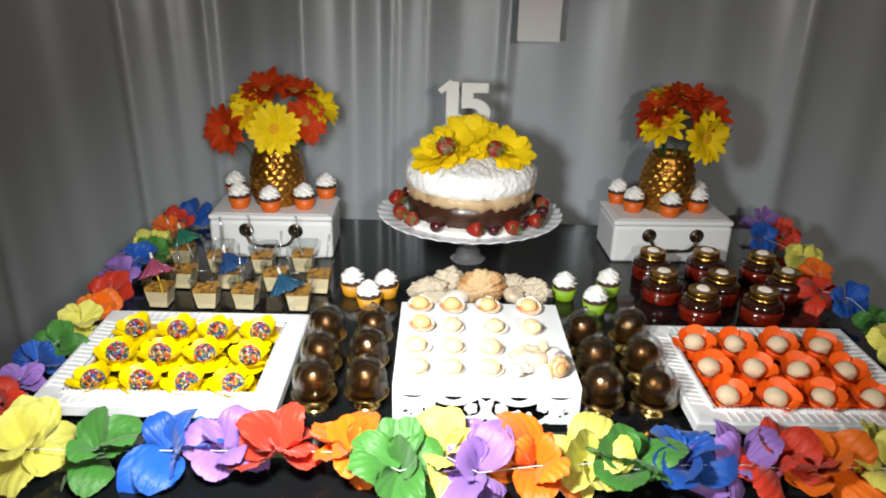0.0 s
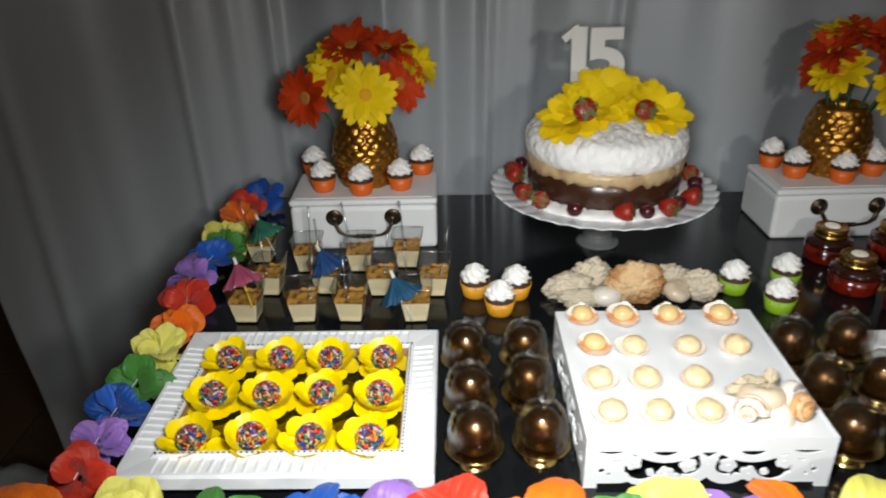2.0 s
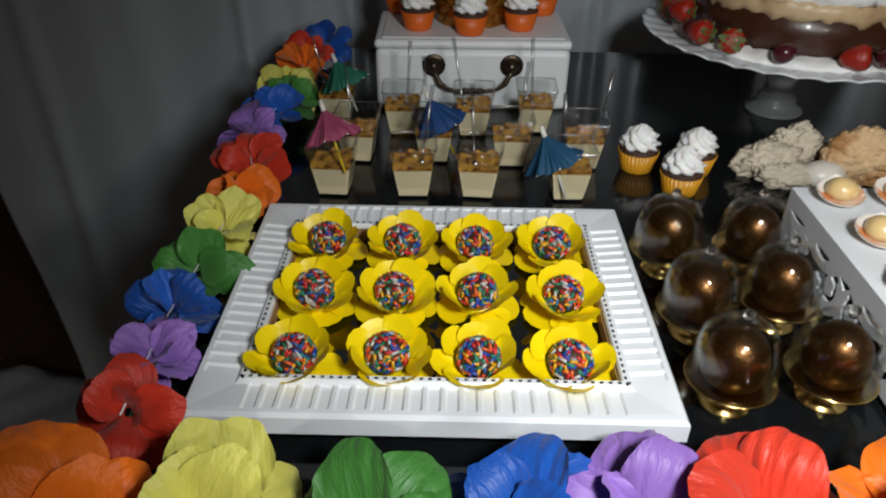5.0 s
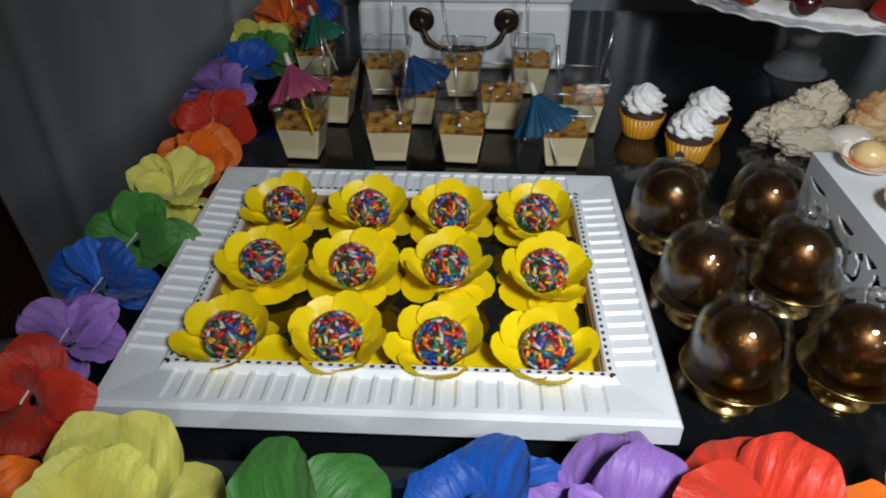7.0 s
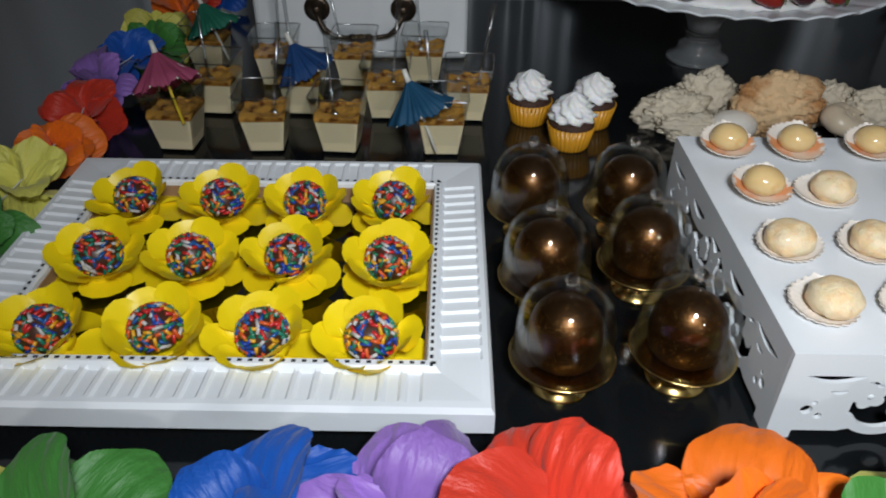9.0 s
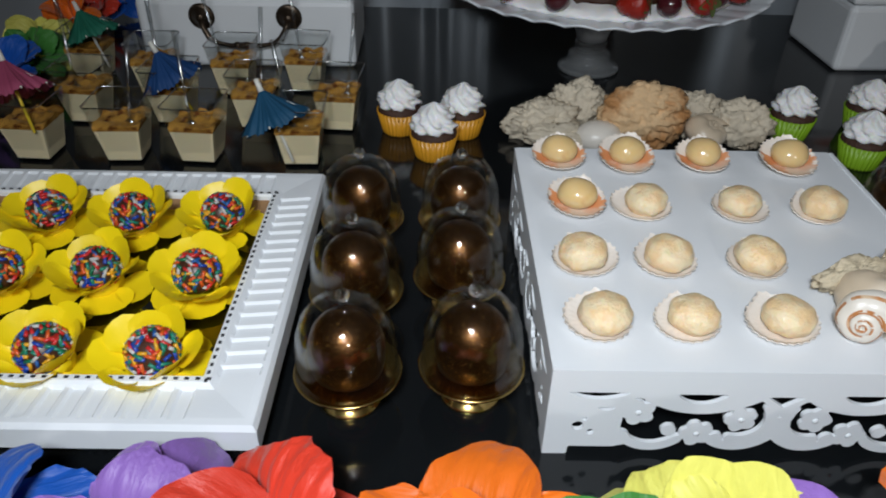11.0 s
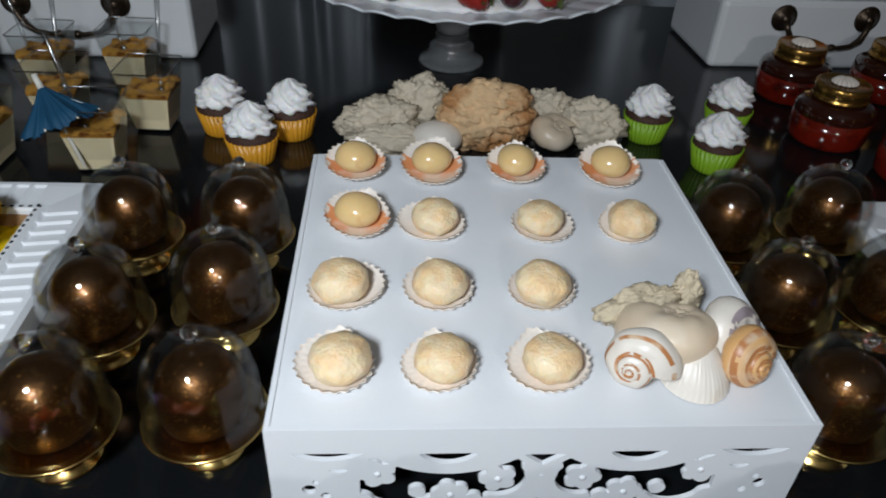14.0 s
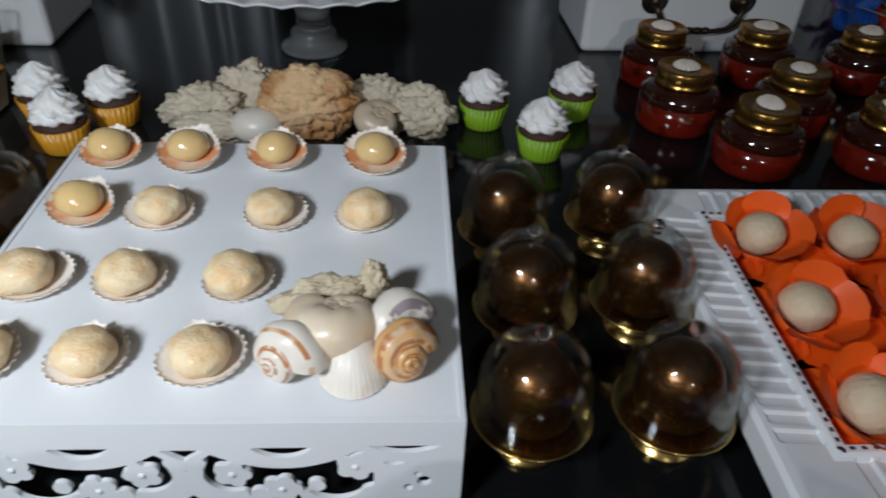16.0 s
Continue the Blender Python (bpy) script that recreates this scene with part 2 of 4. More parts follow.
STEM = mat("green_stem", (0.03, 0.09, 0.02), 0.55, vary=0.2)
JELLY = mat("red_jelly", (0.15, 0.009, 0.003), 0.14, vary=0.35, grain=60, coat=0.7, dark=(0.05, 0.004, 0.002), dark_scale=50, dark_at=0.6)
JARDARK = mat("dark_syrup_glass", (0.028, 0.007, 0.004), 0.06, vary=0.3, coat=0.8)
LEI = {}
for col, rgb in (("yellow", (0.7, 0.66, 0.13)), ("green", (0.045, 0.19, 0.03)), ("blue", (0.005, 0.08, 0.4)), ("purple", (0.27, 0.14, 0.47)), ("red", (0.58, 0.035, 0.014)), ("orange", (0.82, 0.16, 0.006))):
    LEI[col] = mat(col + "_satin", rgb, 0.48, vary=0.2, grain=160, bump=0.8, bump_scale=260, random_hue=0.22, spec=0.4, sheen=0.15, stretch=(0.14, 1, 1))
THREAD = mat("white_thread", (0.7, 0.7, 0.72), 0.6)

# ---------------------------------------------------------------- mesh tools


def smooth(me, on=True):
    me.polygons.foreach_set("use_smooth", [on] * len(me.polygons))
    me.update()
    return me


def from_bm(bm, soft=True):
    bmesh.ops.recalc_face_normals(bm, faces=bm.faces)
    me = bpy.data.meshes.new("m")
    bm.to_mesh(me)
    bm.free()
    return smooth(me, soft)


def pydata(verts, faces, soft=True):
    me = bpy.data.meshes.new("m")
    me.from_pydata([tuple(v) for v in verts], [], faces)
    return smooth(me, soft)


def sheet(f, nu, nv, wrap=False, soft=True):
    """A surface f(u, v) over 0..1 x 0..1; wrap joins u's ends."""
    cols = nu if wrap else nu + 1
    verts = [f(i / nu, j / nv) for j in range(nv + 1) for i in range(cols)]
    faces = []
    for j in range(nv):
        for i in range(nu):
            a, b = j * cols + i, j * cols + (i + 1) % cols
            faces.append((a, b, b + cols, a + cols))
    return pydata(verts, faces, soft)


def lathe(profile, seg=32, ripple=None):
    """Turns (radius, height) points round z. ripple(angle, radius, height, k) gives the changed (radius, height)."""
    n = len(profile)

    def f(u, v):
        r, z = profile[round(v * (n - 1))]
        a = u * math.tau
        if ripple:
            r, z = ripple(a, r, z, v)
        return (r * math.cos(a), r * math.sin(a), z)
    return sheet(f, seg, n - 1, True)


def box(x0, y0, z0, x1, y1, z1, bevel=0.0, seg=2):
    bm = bmesh.new()
    bmesh.ops.create_cube(bm, size=1, matrix=Matrix.Translation(((x0 + x1) / 2, (y0 + y1) / 2, (z0 + z1) / 2)) @ Matrix.Diagonal((x1 - x0, y1 - y0, z1 - z0, 1)))
    if bevel:
        bmesh.ops.bevel(bm, geom=bm.edges[:], offset=bevel, segments=seg, affect="EDGES", profile=0.5)
    return from_bm(bm, False)


def ball(r, scale=(1, 1, 1), at=(0, 0, 0), sub=3, rough=0.0, freq=60.0, seed=0.0):
    bm = bmesh.new()
    bmesh.ops.create_icosphere(bm, subdivisions=sub, radius=r)
    for v in bm.verts:
        if rough:
            v.co *= 1 + rough * (noise.noise(v.co * freq + Vector((seed, seed * 2, 0))))
        v.co = Vector((v.co.x * scale[0], v.co.y * scale[1], v.co.z * scale[2])) + Vector(at)
    return from_bm(bm)


def tube(points, radius, seg=8, ends=True):
    """A round bar through points; radius a number or one for each point."""
    pts = [Vector(p) for p in points]
    rad = radius if isinstance(radius, (list, tuple)) else [radius] * len(pts)
    verts, faces = [], []
    side = None
    for i, p in enumerate(pts):
        d = (pts[min(i + 1, len(pts) - 1)] - pts[max(i - 1, 0)]).normalized()
        if side is None:
            side = d.orthogonal().normalized()
        side = (side - d * side.dot(d)).normalized()
        other = d.cross(side)
        for k in range(seg):
            a = math.tau * k / seg
            verts.append(p + rad[i] * (math.cos(a) * side + math.sin(a) * other))
    for i in range(len(pts) - 1):
        for k in range(seg):
            a, b = i * seg + k, i * seg + (k + 1) % seg
            faces.append((a, b, b + seg, a + seg))
    if ends:
        faces += [tuple(range(seg))[::-1], tuple(range((len(pts) - 1) * seg, len(pts) * seg))]
    return pydata(verts, faces)


def joined(*meshes):
    bm = bmesh.new()
    for me in meshes:
        bm.from_mesh(me)
    me = bpy.data.meshes.new("m")
    bm.to_mesh(me)
    bm.free()
    return me


def moved(me, m):
    me.transform(m)
    return me


def part(name, me, material, parent, label="", m=None):
    if not me.materials:
        me.materials.append(material)
    ob = new(name, me)
    ob.parent = parent
    if m is not None:
        ob.matrix_basis = m
    return tagged(ob, label)


def thing(name, label, category, m=None, group=""):
    ob = new(name)
    ob.empty_display_size = 0.02
    if m is not None:
        ob.matrix_basis = m
    return tagged(ob, label, category, group)


def solid(name, me, material, label, category, m=None, group="", kind=""):
    if not me.materials:
        me.materials.append(material)
    ob = new(name, me)
    if m is not None:
        ob.matrix_basis = m
    return tagged(ob, label, category, group, kind)


def petal(length, width, rise, cup, tip=0.0, curl=0.0, nu=6, nv=7, notch=0.0, crease=0.0, blunt=True):
    """A petal from the origin along +x, rising by rise, cupped across; blunt ones end in a broad round."""
    def f(u, v):
        t = 2 * u - 1
        if blunt:
            g = math.sin(v * math.pi / 2) ** 0.85
            ex = length * (0.52 + 0.48 * math.cos(t * math.pi / 2) * (1 - notch * 2 * max(0, 0.5 - abs(t))))
            x, y = ex * v, 0.13 * width * t * (1 - g) + 0.5 * width * math.sin(t * math.pi / 2) * g
        else:
            x, y = length * v * (1 - notch * (1 - abs(t)) * v), t * 0.5 * width * max(0.05, math.sin(math.pi * (0.12 + 0.86 * v) ** (1 + tip)) ** 0.6)
        k = x / length
        return (x, y, rise * k ** 1.3 + cup * t * t * math.sin(math.pi * min(v, 0.75)) - curl * k ** 4 + crease * math.sin(t * 6 + v * 4) * v)
    return sheet(f, nu, nv)


# ---------------------------------------------------------------- the room
solid("floor", box(-3.2, -2.6, -0.1, 4.2, 3.2, -0.004), JOINT, "dark brown tiled floor, mostly in shade", "floor", kind="structure")
tile_me = box(-0.222, -0.222, -0.004, 0.222, 0.222, 0.002, 0.002, 1)
floor_ob = bpy.data.objects["floor"]
for i in range(-4, 4):
    for j in range(1, 7):
        part("tile", tile_me, FLOOR, floor_ob, m=pose(i * 0.45 + 0.1, j * 0.45, 0))
solid("wall_north", box(-3.2, 3.0, 0, 4.2, 3.2, 2.8), WALL, "dark reddish-brown mottled wall behind the curtain", "wall", kind="structure")
solid("wall_south", box(-3.2, -2.6, 0, 4.2, -2.4, 2.8), WALL, "dark brown wall", "wall", kind="structure")
solid("wall_west", box(-3.2, -2.4, 0, -3.0, 3.0, 2.8), WALL, "dark brown wall", "wall", kind="structure")
solid("wall_east", box(4.0, -2.4, 0, 4.2, 3.0, 2.8), WALL, "dark brown wall", "wall", kind="structure")
solid("ceiling", box(-3.2, -2.6, 2.8, 4.2, 3.2, 2.9), CEIL, "plain pale ceiling", "ceiling", kind="structure")


def curtain_y(x, z):
    """Depth of the hanging cloth: broad folds with sharp ridges, fuller near the floor."""
    k = x + 0.05 * math.sin(x * 3.1) + 0.02 * (2.2 - z) * math.sin(x * 1.7 + 0.6)
    broad = 0.024 * math.sin(k * 9.3 + 0.7) + 0.013 * math.sin(k * 17.0 + 1.9) + 0.006 * math.sin(k * 37.0 + 0.4 + 2 * math.sin(k * 5))
    g = x + 0.03 * (1.25 - z) * math.sin(x * 2.3)
    ridge = sum(0.62 * h * math.exp(-((g - c) / w) ** 2) for c, w, h in ((-0.74, 0.02, 0.02), (-0.55, 0.04, 0.02), (-0.37, 0.014, 0.03), (-0.28, 0.022, 0.015), (-0.205, 0.012, 0.022), (0.018, 0.01, 0.018), (0.126, 0.022, 0.012), (0.205, 0.011, 0.024), (0.29, 0.012, 0.014), (0.461, 0.012, 0.024), (0.72, 0.07, 0.03), (1.1, 0.025, 0.03), (1.45, 0.03, 0.02), (1.75, 0.03, 0.02)))
    fine = 0.004 * noise.noise(Vector((x * 14, 0, z * 1.1))) + 0.012 * noise.noise(Vector((x * 3, 1.7, z * 0.8)))
    return 2.07 - (broad + ridge) * (0.75 + 0.25 * z / 2.4) - fine


def curtain(u, v):
    z = 2.5 * (1 - v)
    edge = 0.16 * math.sin(min(1, v * 1.1) * math.pi * 0.9) ** 2 + (0.22 * max(0, (v - 0.7) / 0.3) ** 1.5) + 0.19 * min(1, max(0, (v - 0.5) / 0.25))
    x = -1.17 + edge * (1 - u) ** 3 + u * 3.55
    y = curtain_y(x, z) - 0.1 * max(0, (v - 0.88) / 0.12) ** 2
    y -= 0.1 * max(0, 0.4 - u * 3.5) * v
    return (x, y, max(z, 0.008 + 0.006 * math.sin(x * 40) ** 2))


drape = solid("curtain", sheet(curtain, 420, 48), SATIN, "silver-grey satin curtain hanging in soft folds", "curtain")
sol = drape.modifiers.new("thickness", "SOLIDIFY")
sol.thickness = 0.0015


def puddle(u, v):
    x, y = -1.08 + 0.78 * u, 2.02 - (0.16 + 0.16 * u) * v
    return (x, y, 0.012 + 0.035 * (1 - v) * abs(math.sin(u * 9)) + 0.012 * math.sin(u * 23 + v * 6) ** 2)


hem = solid("fabric_hem", sheet(puddle, 40, 8), SATIN, "sheer grey curtain hem lying on the floor", "curtain")
hem.modifiers.new("thickness", "SOLIDIFY").thickness = 0.0015
# thin upright rectangle, paler than the curtain behind it
solid("paper_sheet", box(0.468, 1.985, 1.156, 0.555, 1.9865, 1.36, 0.0), PALE_PANEL, "thin pale grey rectangle against the curtain", "paper")

# ---------------------------------------------------------------- the table
table = thing("dessert_table", "large black glass-topped table", "table")
part("tabletop", box(-0.262, 1.045, T - 0.012, 1.05, 1.985, T, 0.003, 3), TABLE, table)
part("apron", box(-0.222, 1.085, T - 0.07, 1.01, 1.945, T - 0.013, 0.004), STEEL, table)
for x in (-0.19, 0.98):
    for y in (1.115, 1.915):
        part("leg", box(x - 0.025, y - 0.025, 0, x + 0.025, y + 0.025, T - 0.071, 0.004), STEEL, table)

# ---------------------------------------------------------------- trays
TW, TD, RIM = 0.31, 0.256, 0.0355


def rim_side(length, depth, z0, z1):
    """One mitred side of a tray along x: grooved top face, outer edge at y = 0, inner at y = depth."""
    n = max(8, round((length - 2 * depth) / 0.0112))
    step = 0.0112 * (length - 2 * depth) / (n * 0.0112)
    xs = [0.0]
    for i in range(n):
        s = depth + i * step
        xs += [s + step * q for q in (0.0, 0.1, 0.24, 0.76, 0.9)]
    xs += [length - depth, length]
    hs = [0.0] + [h for _ in range(n) for h in (0, 0.0, -0.0016, -0.0016, 0.0)] + [0, 0]
    prof = [(0.0, z0, 0), (0.0, z1 - 0.003, 0), (0.002, z1, 0), (0.005, z1, 0), (0.0065, z1, 1), (0.0275, z1 - 0.002, 1), (0.029, z1 - 0.001, 0), (0.0305, z1 + 0.0006, 0), (0.0345, z1 + 0.0006, 0), (depth, z1 - 0.0012, 0), (depth, z0, 0)]
    verts, faces = [], []
    for y, z, g in prof:
        for x, h in zip(xs, hs):
            cx = min(max(x, y), length - y)
            verts.append((cx, y, z + g * h))
    c = len(xs)
    for j in range(len(prof) - 1):
        for i in range(c - 1):
            a = j * c + i
            faces.append((a, a + 1, a + 1 + c, a + c))
    return pydata(verts, faces, False)


# no holes are cut: near-black chips on the rim paint the shade inside them
def hole_row(length, depth, z1):
    bm = bmesh.new()
    n = round((length - 2 * depth) / 0.0056)
    for i in range(n + 1):
        x = depth - 0.004 + (length - 2 * depth + 0.008) * i / n
        bmesh.ops.create_cube(bm, size=1, matrix=Matrix.Translation((x, 0.0326, z1 + 0.0005)) @ Matrix.Diagonal((0.0024, 0.0017, 0.0009, 1)))
    return from_bm(bm, False)


def make_tray(label, m):
    t = thing("serving_tray", label, "tray", m, "ribbed white trays")
    z0, z1 = 0.0135, 0.03
    for name, length, mm in (("rim", TW, pose(-TW / 2, -TD / 2, 0)), ("rim", TD, pose(TW / 2, -TD / 2, 0, 0, 0, 90)),
                             ("rim", TW, pose(TW / 2, TD / 2, 0, 0, 0, 180)), ("rim", TD, pose(-TW / 2, TD / 2, 0, 0, 0, 270))):
        r = part("rim", rim_side(length, RIM, z0, z1), WHITE, t, m=mm)
        part("perforation", hole_row(length, RIM, z1), HOLE_SHADE_SEAL, r, "row of dark chips painting the shade in small punched holes")
    a, b = TW / 2 - RIM, TD / 2 - RIM
    part("base", box(-a - 0.003, -b - 0.003, 0.0105, a + 0.003, b + 0.003, 0.0138, 0), MIRROR, t, "dark mirrored base")
    for s in (-1, 1):
        part("inner_edge", box(s * a - 0.0012, -b, 0.014, s * a + 0.0008, b, 0.026), WOODEDGE, t, "bare wooden inner edge")
        part("inner_edge", box(-a, s * b - 0.0012, 0.014, a, s * b + 0.0008, 0.026), WOODEDGE, t, "bare wooden inner edge")
    foot = lathe([(0.0, 0), (0.006, 0.0), (0.0078, 0.003), (0.0078, 0.009), (0.006, 0.0132), (0, 0.0136)], 16)
    for x in (-1, 1):
        for y in (-1, 1):
            part("glass_foot", foot, KNOB, t, "small clear glass ball foot", pose(x * (TW / 2 - 0.02), y * (TD / 2 - 0.02), 0))
    return t


make_tray("white ribbed tray holding yellow flower cups", pose(-0.034, 1.329, T, 0, 0, 0.3))
make_tray("white ribbed tray holding orange flower cups", pose(0.797, 1.323, T, 0, 0, 0.8))

# ---------------------------------------------------------------- flower cups and sweets
CUP_ME = {}


def cup_mesh(colour):
    mt = YEL_CARD if colour == "yellow" else ORG_CARD
    body = lathe([(0.0, 0.0), (0.0128, 0.0), (0.0138, 0.005), (0.0158, 0.0145), (0.0161, 0.0145), (0.015, 0.005), (0.0, 0.0025)], 28)
    wide = 0.0255 if colour == "yellow" else 0.031
    up = [petal(0.0205 + d, wide, 0.0125 + e, 0.0035, 0.22, 0.002, crease=0.0006) for d, e in ((0, 0), (0.001, 0.002), (-0.001, -0.002))]
    low = [petal(0.022, 0.033, -0.0022, 0.0025, 0.25) for _ in range(1)]
    for me in (body, *up, *low):
        me.materials.append(mt)
    return body, up, low


def make_cup(colour, m, rnd):
    if colour not in CUP_ME:
        CUP_ME[colour] = cup_mesh(colour)
    body, up, low = CUP_ME[colour]
    word = "bright yellow" if colour == "yellow" else "vivid orange"
    c = thing("flower_cup", word + " card sweet cup shaped like a flower", "sweet cup", m, colour + " flower cups")
    spin = rnd.uniform(0, 50)
    tilt = pose(0, -0.001, 0, 10 + rnd.uniform(-4, 4), rnd.uniform(-5, 5), 0) @ pose(0, 0, 0, 0, 0, spin)
    bowl = part("cup", body, None, c, m=tilt)
    n = 8 if colour == "yellow" else 6
    for i in range(n):
        a = 360 * i / n + rnd.uniform(-5, 5)
        part("petal", up[i % 3], None, bowl, m=pose(0, 0, 0, 0, 0, a) @ pose(0.0138, 0, 0.0125 + 0.0006 * (i % 2), rnd.uniform(-8, 8), -rnd.uniform(4, 24) + (3 if colour == "orange" else 7) * min(0.0, math.sin(radians(a + spin))) - 16 * max(0.0, math.sin(radians(a + spin))), 0))
    for i in range(5):
        part("lower_petal", low[0], None, c, m=pose(0, 0, 0, 0, 0, 72 * i + rnd.uniform(-9, 9)) @ pose(0.011, 0, 0.0045 + 0.0004 * i, 0, 0, 0) @ Matrix.Scale(1.18 if colour == "orange" else 1.05, 4))
    return c


def sprinkle_mesh(seed, r):
    rnd = random.Random(seed)
    bm = bmesh.new()
    for i in range(135):
        h = 1 - 1.55 * (i + 0.5) / 135
        a = i * 2.39996 + rnd.uniform(-0.3, 0.3)
        n = Vector((math.sqrt(1 - h * h) * math.cos(a), math.sqrt(1 - h * h) * math.sin(a), h))
        q = n.to_track_quat("Z", "Y").to_matrix().to_4x4()
        m = Matrix.Translation(n * (r + 0.0002)) @ q @ pose(0, 0, 0, 0, 0, rnd.uniform(0, 360)) @ pose(0, 0, 0, 0, 90 + rnd.uniform(-9, 9), 0)
        bmesh.ops.create_cone(bm, cap_ends=True, segments=6, radius1=0.0011, radius2=0.0011, depth=rnd.uniform(0.0045, 0.0068), matrix=m)
    me = from_bm(bm)
    me.materials.append(SPRINK)
    return me


rnd = random.Random(4)
SPR = [sprinkle_mesh(s, 0.0138) for s in range(4)]
CORE = ball(0.0138, (1, 1, 0.97), rough=0.03, seed=2)
COCOB = [ball(0.015, (1, 1, 0.92), rough=0.1, freq=75, seed=s) for s in range(4)]
for j, y in enumerate((1.257, 1.327, 1.397)):
    for i, x in enumerate((-0.126, -0.065, -0.004, 0.057)):
        px, py = x + rnd.uniform(-0.002, 0.002), y + rnd.uniform(-0.002, 0.002)
        make_cup("yellow", pose(px, py, T + 0.0142) @ Matrix.Scale(0.94, 4), rnd)
        b = solid("sprinkle_truffle", CORE, CHOC, "chocolate truffle covered in rainbow sugar sprinkles", "sweet", pose(px, py - 0.003, T + 0.0318, 16, 0, rnd.uniform(0, 360)), "sprinkle truffles")
        tagged(part("sprinkle_coat", SPR[(i * 2 + j) % 4], SPRINK, b, "rainbow sugar strands"), "rainbow sugar strands", kind="stuff")
    for i, x in enumerate((0.7, 0.762, 0.823, 0.889)):
        px, py = x + rnd.uniform(-0.002, 0.002), y - 0.004 + rnd.uniform(-0.002, 0.002)
        make_cup("orange", pose(px, py, T + 0.0142), rnd)
        solid("coconut_ball", COCOB[(i + j) % 4], COCO, "pale beige coconut sweet ball in an orange cup", "sweet", pose(px, py - 0.003, T + 0.0325, 12, 0, rnd.uniform(0, 360)), "coconut balls")

# ---------------------------------------------------------------- mini cake domes
DOME_SPOTS = [(0.154, 1.406), (0.224, 1.408), (0.158, 1.323), (0.223, 1.338), (0.161, 1.251), (0.229, 1.257),
              (0.539, 1.41), (0.611, 1.42), (0.544, 1.332), (0.612, 1.338), (0.538, 1.254), (0.608, 1.257)]


def make_dome(m):
    d = thing("mini_cake_dome", "gold footed mini stand under a clear plastic dome", "sweet holder", m, "mini cake domes")
    part("stand", lathe([(0, 0), (0.0168, 0), (0.0178, 0.0012), (0.0172, 0.0028), (0.0135, 0.0048), (0.0102, 0.0085), (0.0092, 0.0125), (0.0108, 0.0168), (0.0142, 0.0192), (0.0242, 0.0206), (0.0292, 0.0218), (0.0299, 0.0232), (0.0291, 0.0238), (0.027, 0.0224), (0, 0.0222)], 40), GOLD, d, "shiny gold plastic footed stand")
    part("paper_ring", lathe([(0.0095, 0.0162), (0.0128, 0.0166), (0.0148, 0.0188), (0.0142, 0.0194), (0.0105, 0.0176)], 32), REDCUP, d, "red foil ring round the stem")
    outer = [(0.0254, 0.0232), (0.0268, 0.0233), (0.027, 0.0242), (0.0262, 0.0252), (0.0261, 0.03), (0.0258, 0.04), (0.0249, 0.0492), (0.0222, 0.0585), (0.0174, 0.0655), (0.0102, 0.0698), (0.0, 0.0712)]
    inner = [(0.0, 0.0702), (0.0099, 0.0689), (0.0168, 0.0647), (0.0214, 0.0578), (0.024, 0.0487), (0.0249, 0.039), (0.0252, 0.03), (0.0254, 0.0232)]
    c = part("dome", lathe([(r * 1.07, z) for r, z in outer + inner], 48), DOME, d, "clear plastic bell dome")
    part("knob", joined(ball(0.0037, at=(0, 0, 0.0752), sub=3), lathe([(0, 0.07), (0.0026, 0.0704), (0.0018, 0.0722), (0, 0.0728)], 16)), KNOB, c, "clear round knob")
    return d


first_dome = make_dome(pose(*DOME_SPOTS[0], T))
egg_me = lathe([(0, 0.0), (0.0168, 0.0004), (0.0194, 0.003), (0.0206, 0.009), (0.0209, 0.0155), (0.0203, 0.0225), (0.0183, 0.029), (0.0146, 0.0345), (0.0096, 0.0381), (0.0048, 0.0397), (0, 0.0402)], 48)
for i, (x, y) in enumerate(DOME_SPOTS):
    if i:
        copy_thing(first_dome, pose(x, y, T, 0, 0, 37 * i))
    solid("chocolate_bonbon", egg_me, EGG, "tall brown chocolate bonbon dusted with gold", "chocolate", pose(x, y, T + 0.0223, 0, 0, 61 * i), "gold-dusted bonbons")

# ---------------------------------------------------------------- carved platter
PX0, PX1, PY0, PY1, PZ = 0.265, 0.5015, 1.2155, 1.45, 0.0605


def disc(u, v, a, b, r):
    return math.hypot(u - a, v - b) - r


def arc(u, v, a, b, r, w, lo=-360, hi=360):
    g = math.degrees(math.atan2(v - b, u - a)) % 360
    if lo <= g <= hi or lo <= g - 360 <= hi:
        return abs(math.hypot(u - a, v - b) - r) - w
    e = [(a + r * math.cos(radians(q)), b + r * math.sin(radians(q))) for q in (lo, hi)]
    return min(math.hypot(u - p, v - q) for p, q in e) - w


def blossom(u, v, a, b, r):
    return min([disc(u, v, a, b, r * 0.7)] + [disc(u, v, a + r * math.cos(q * 1.2566), b + r * math.sin(q * 1.2566), r * 0.72) for q in range(5)])


def bar(u, v, a, b, c, d, w):
    t = max(0.0, min(1.0, ((u - a) * (c - a) + (v - b) * (d - b)) / ((c - a) ** 2 + (d - b) ** 2)))
    return math.hypot(u - a - t * (c - a), v - b - t * (d - b)) - w


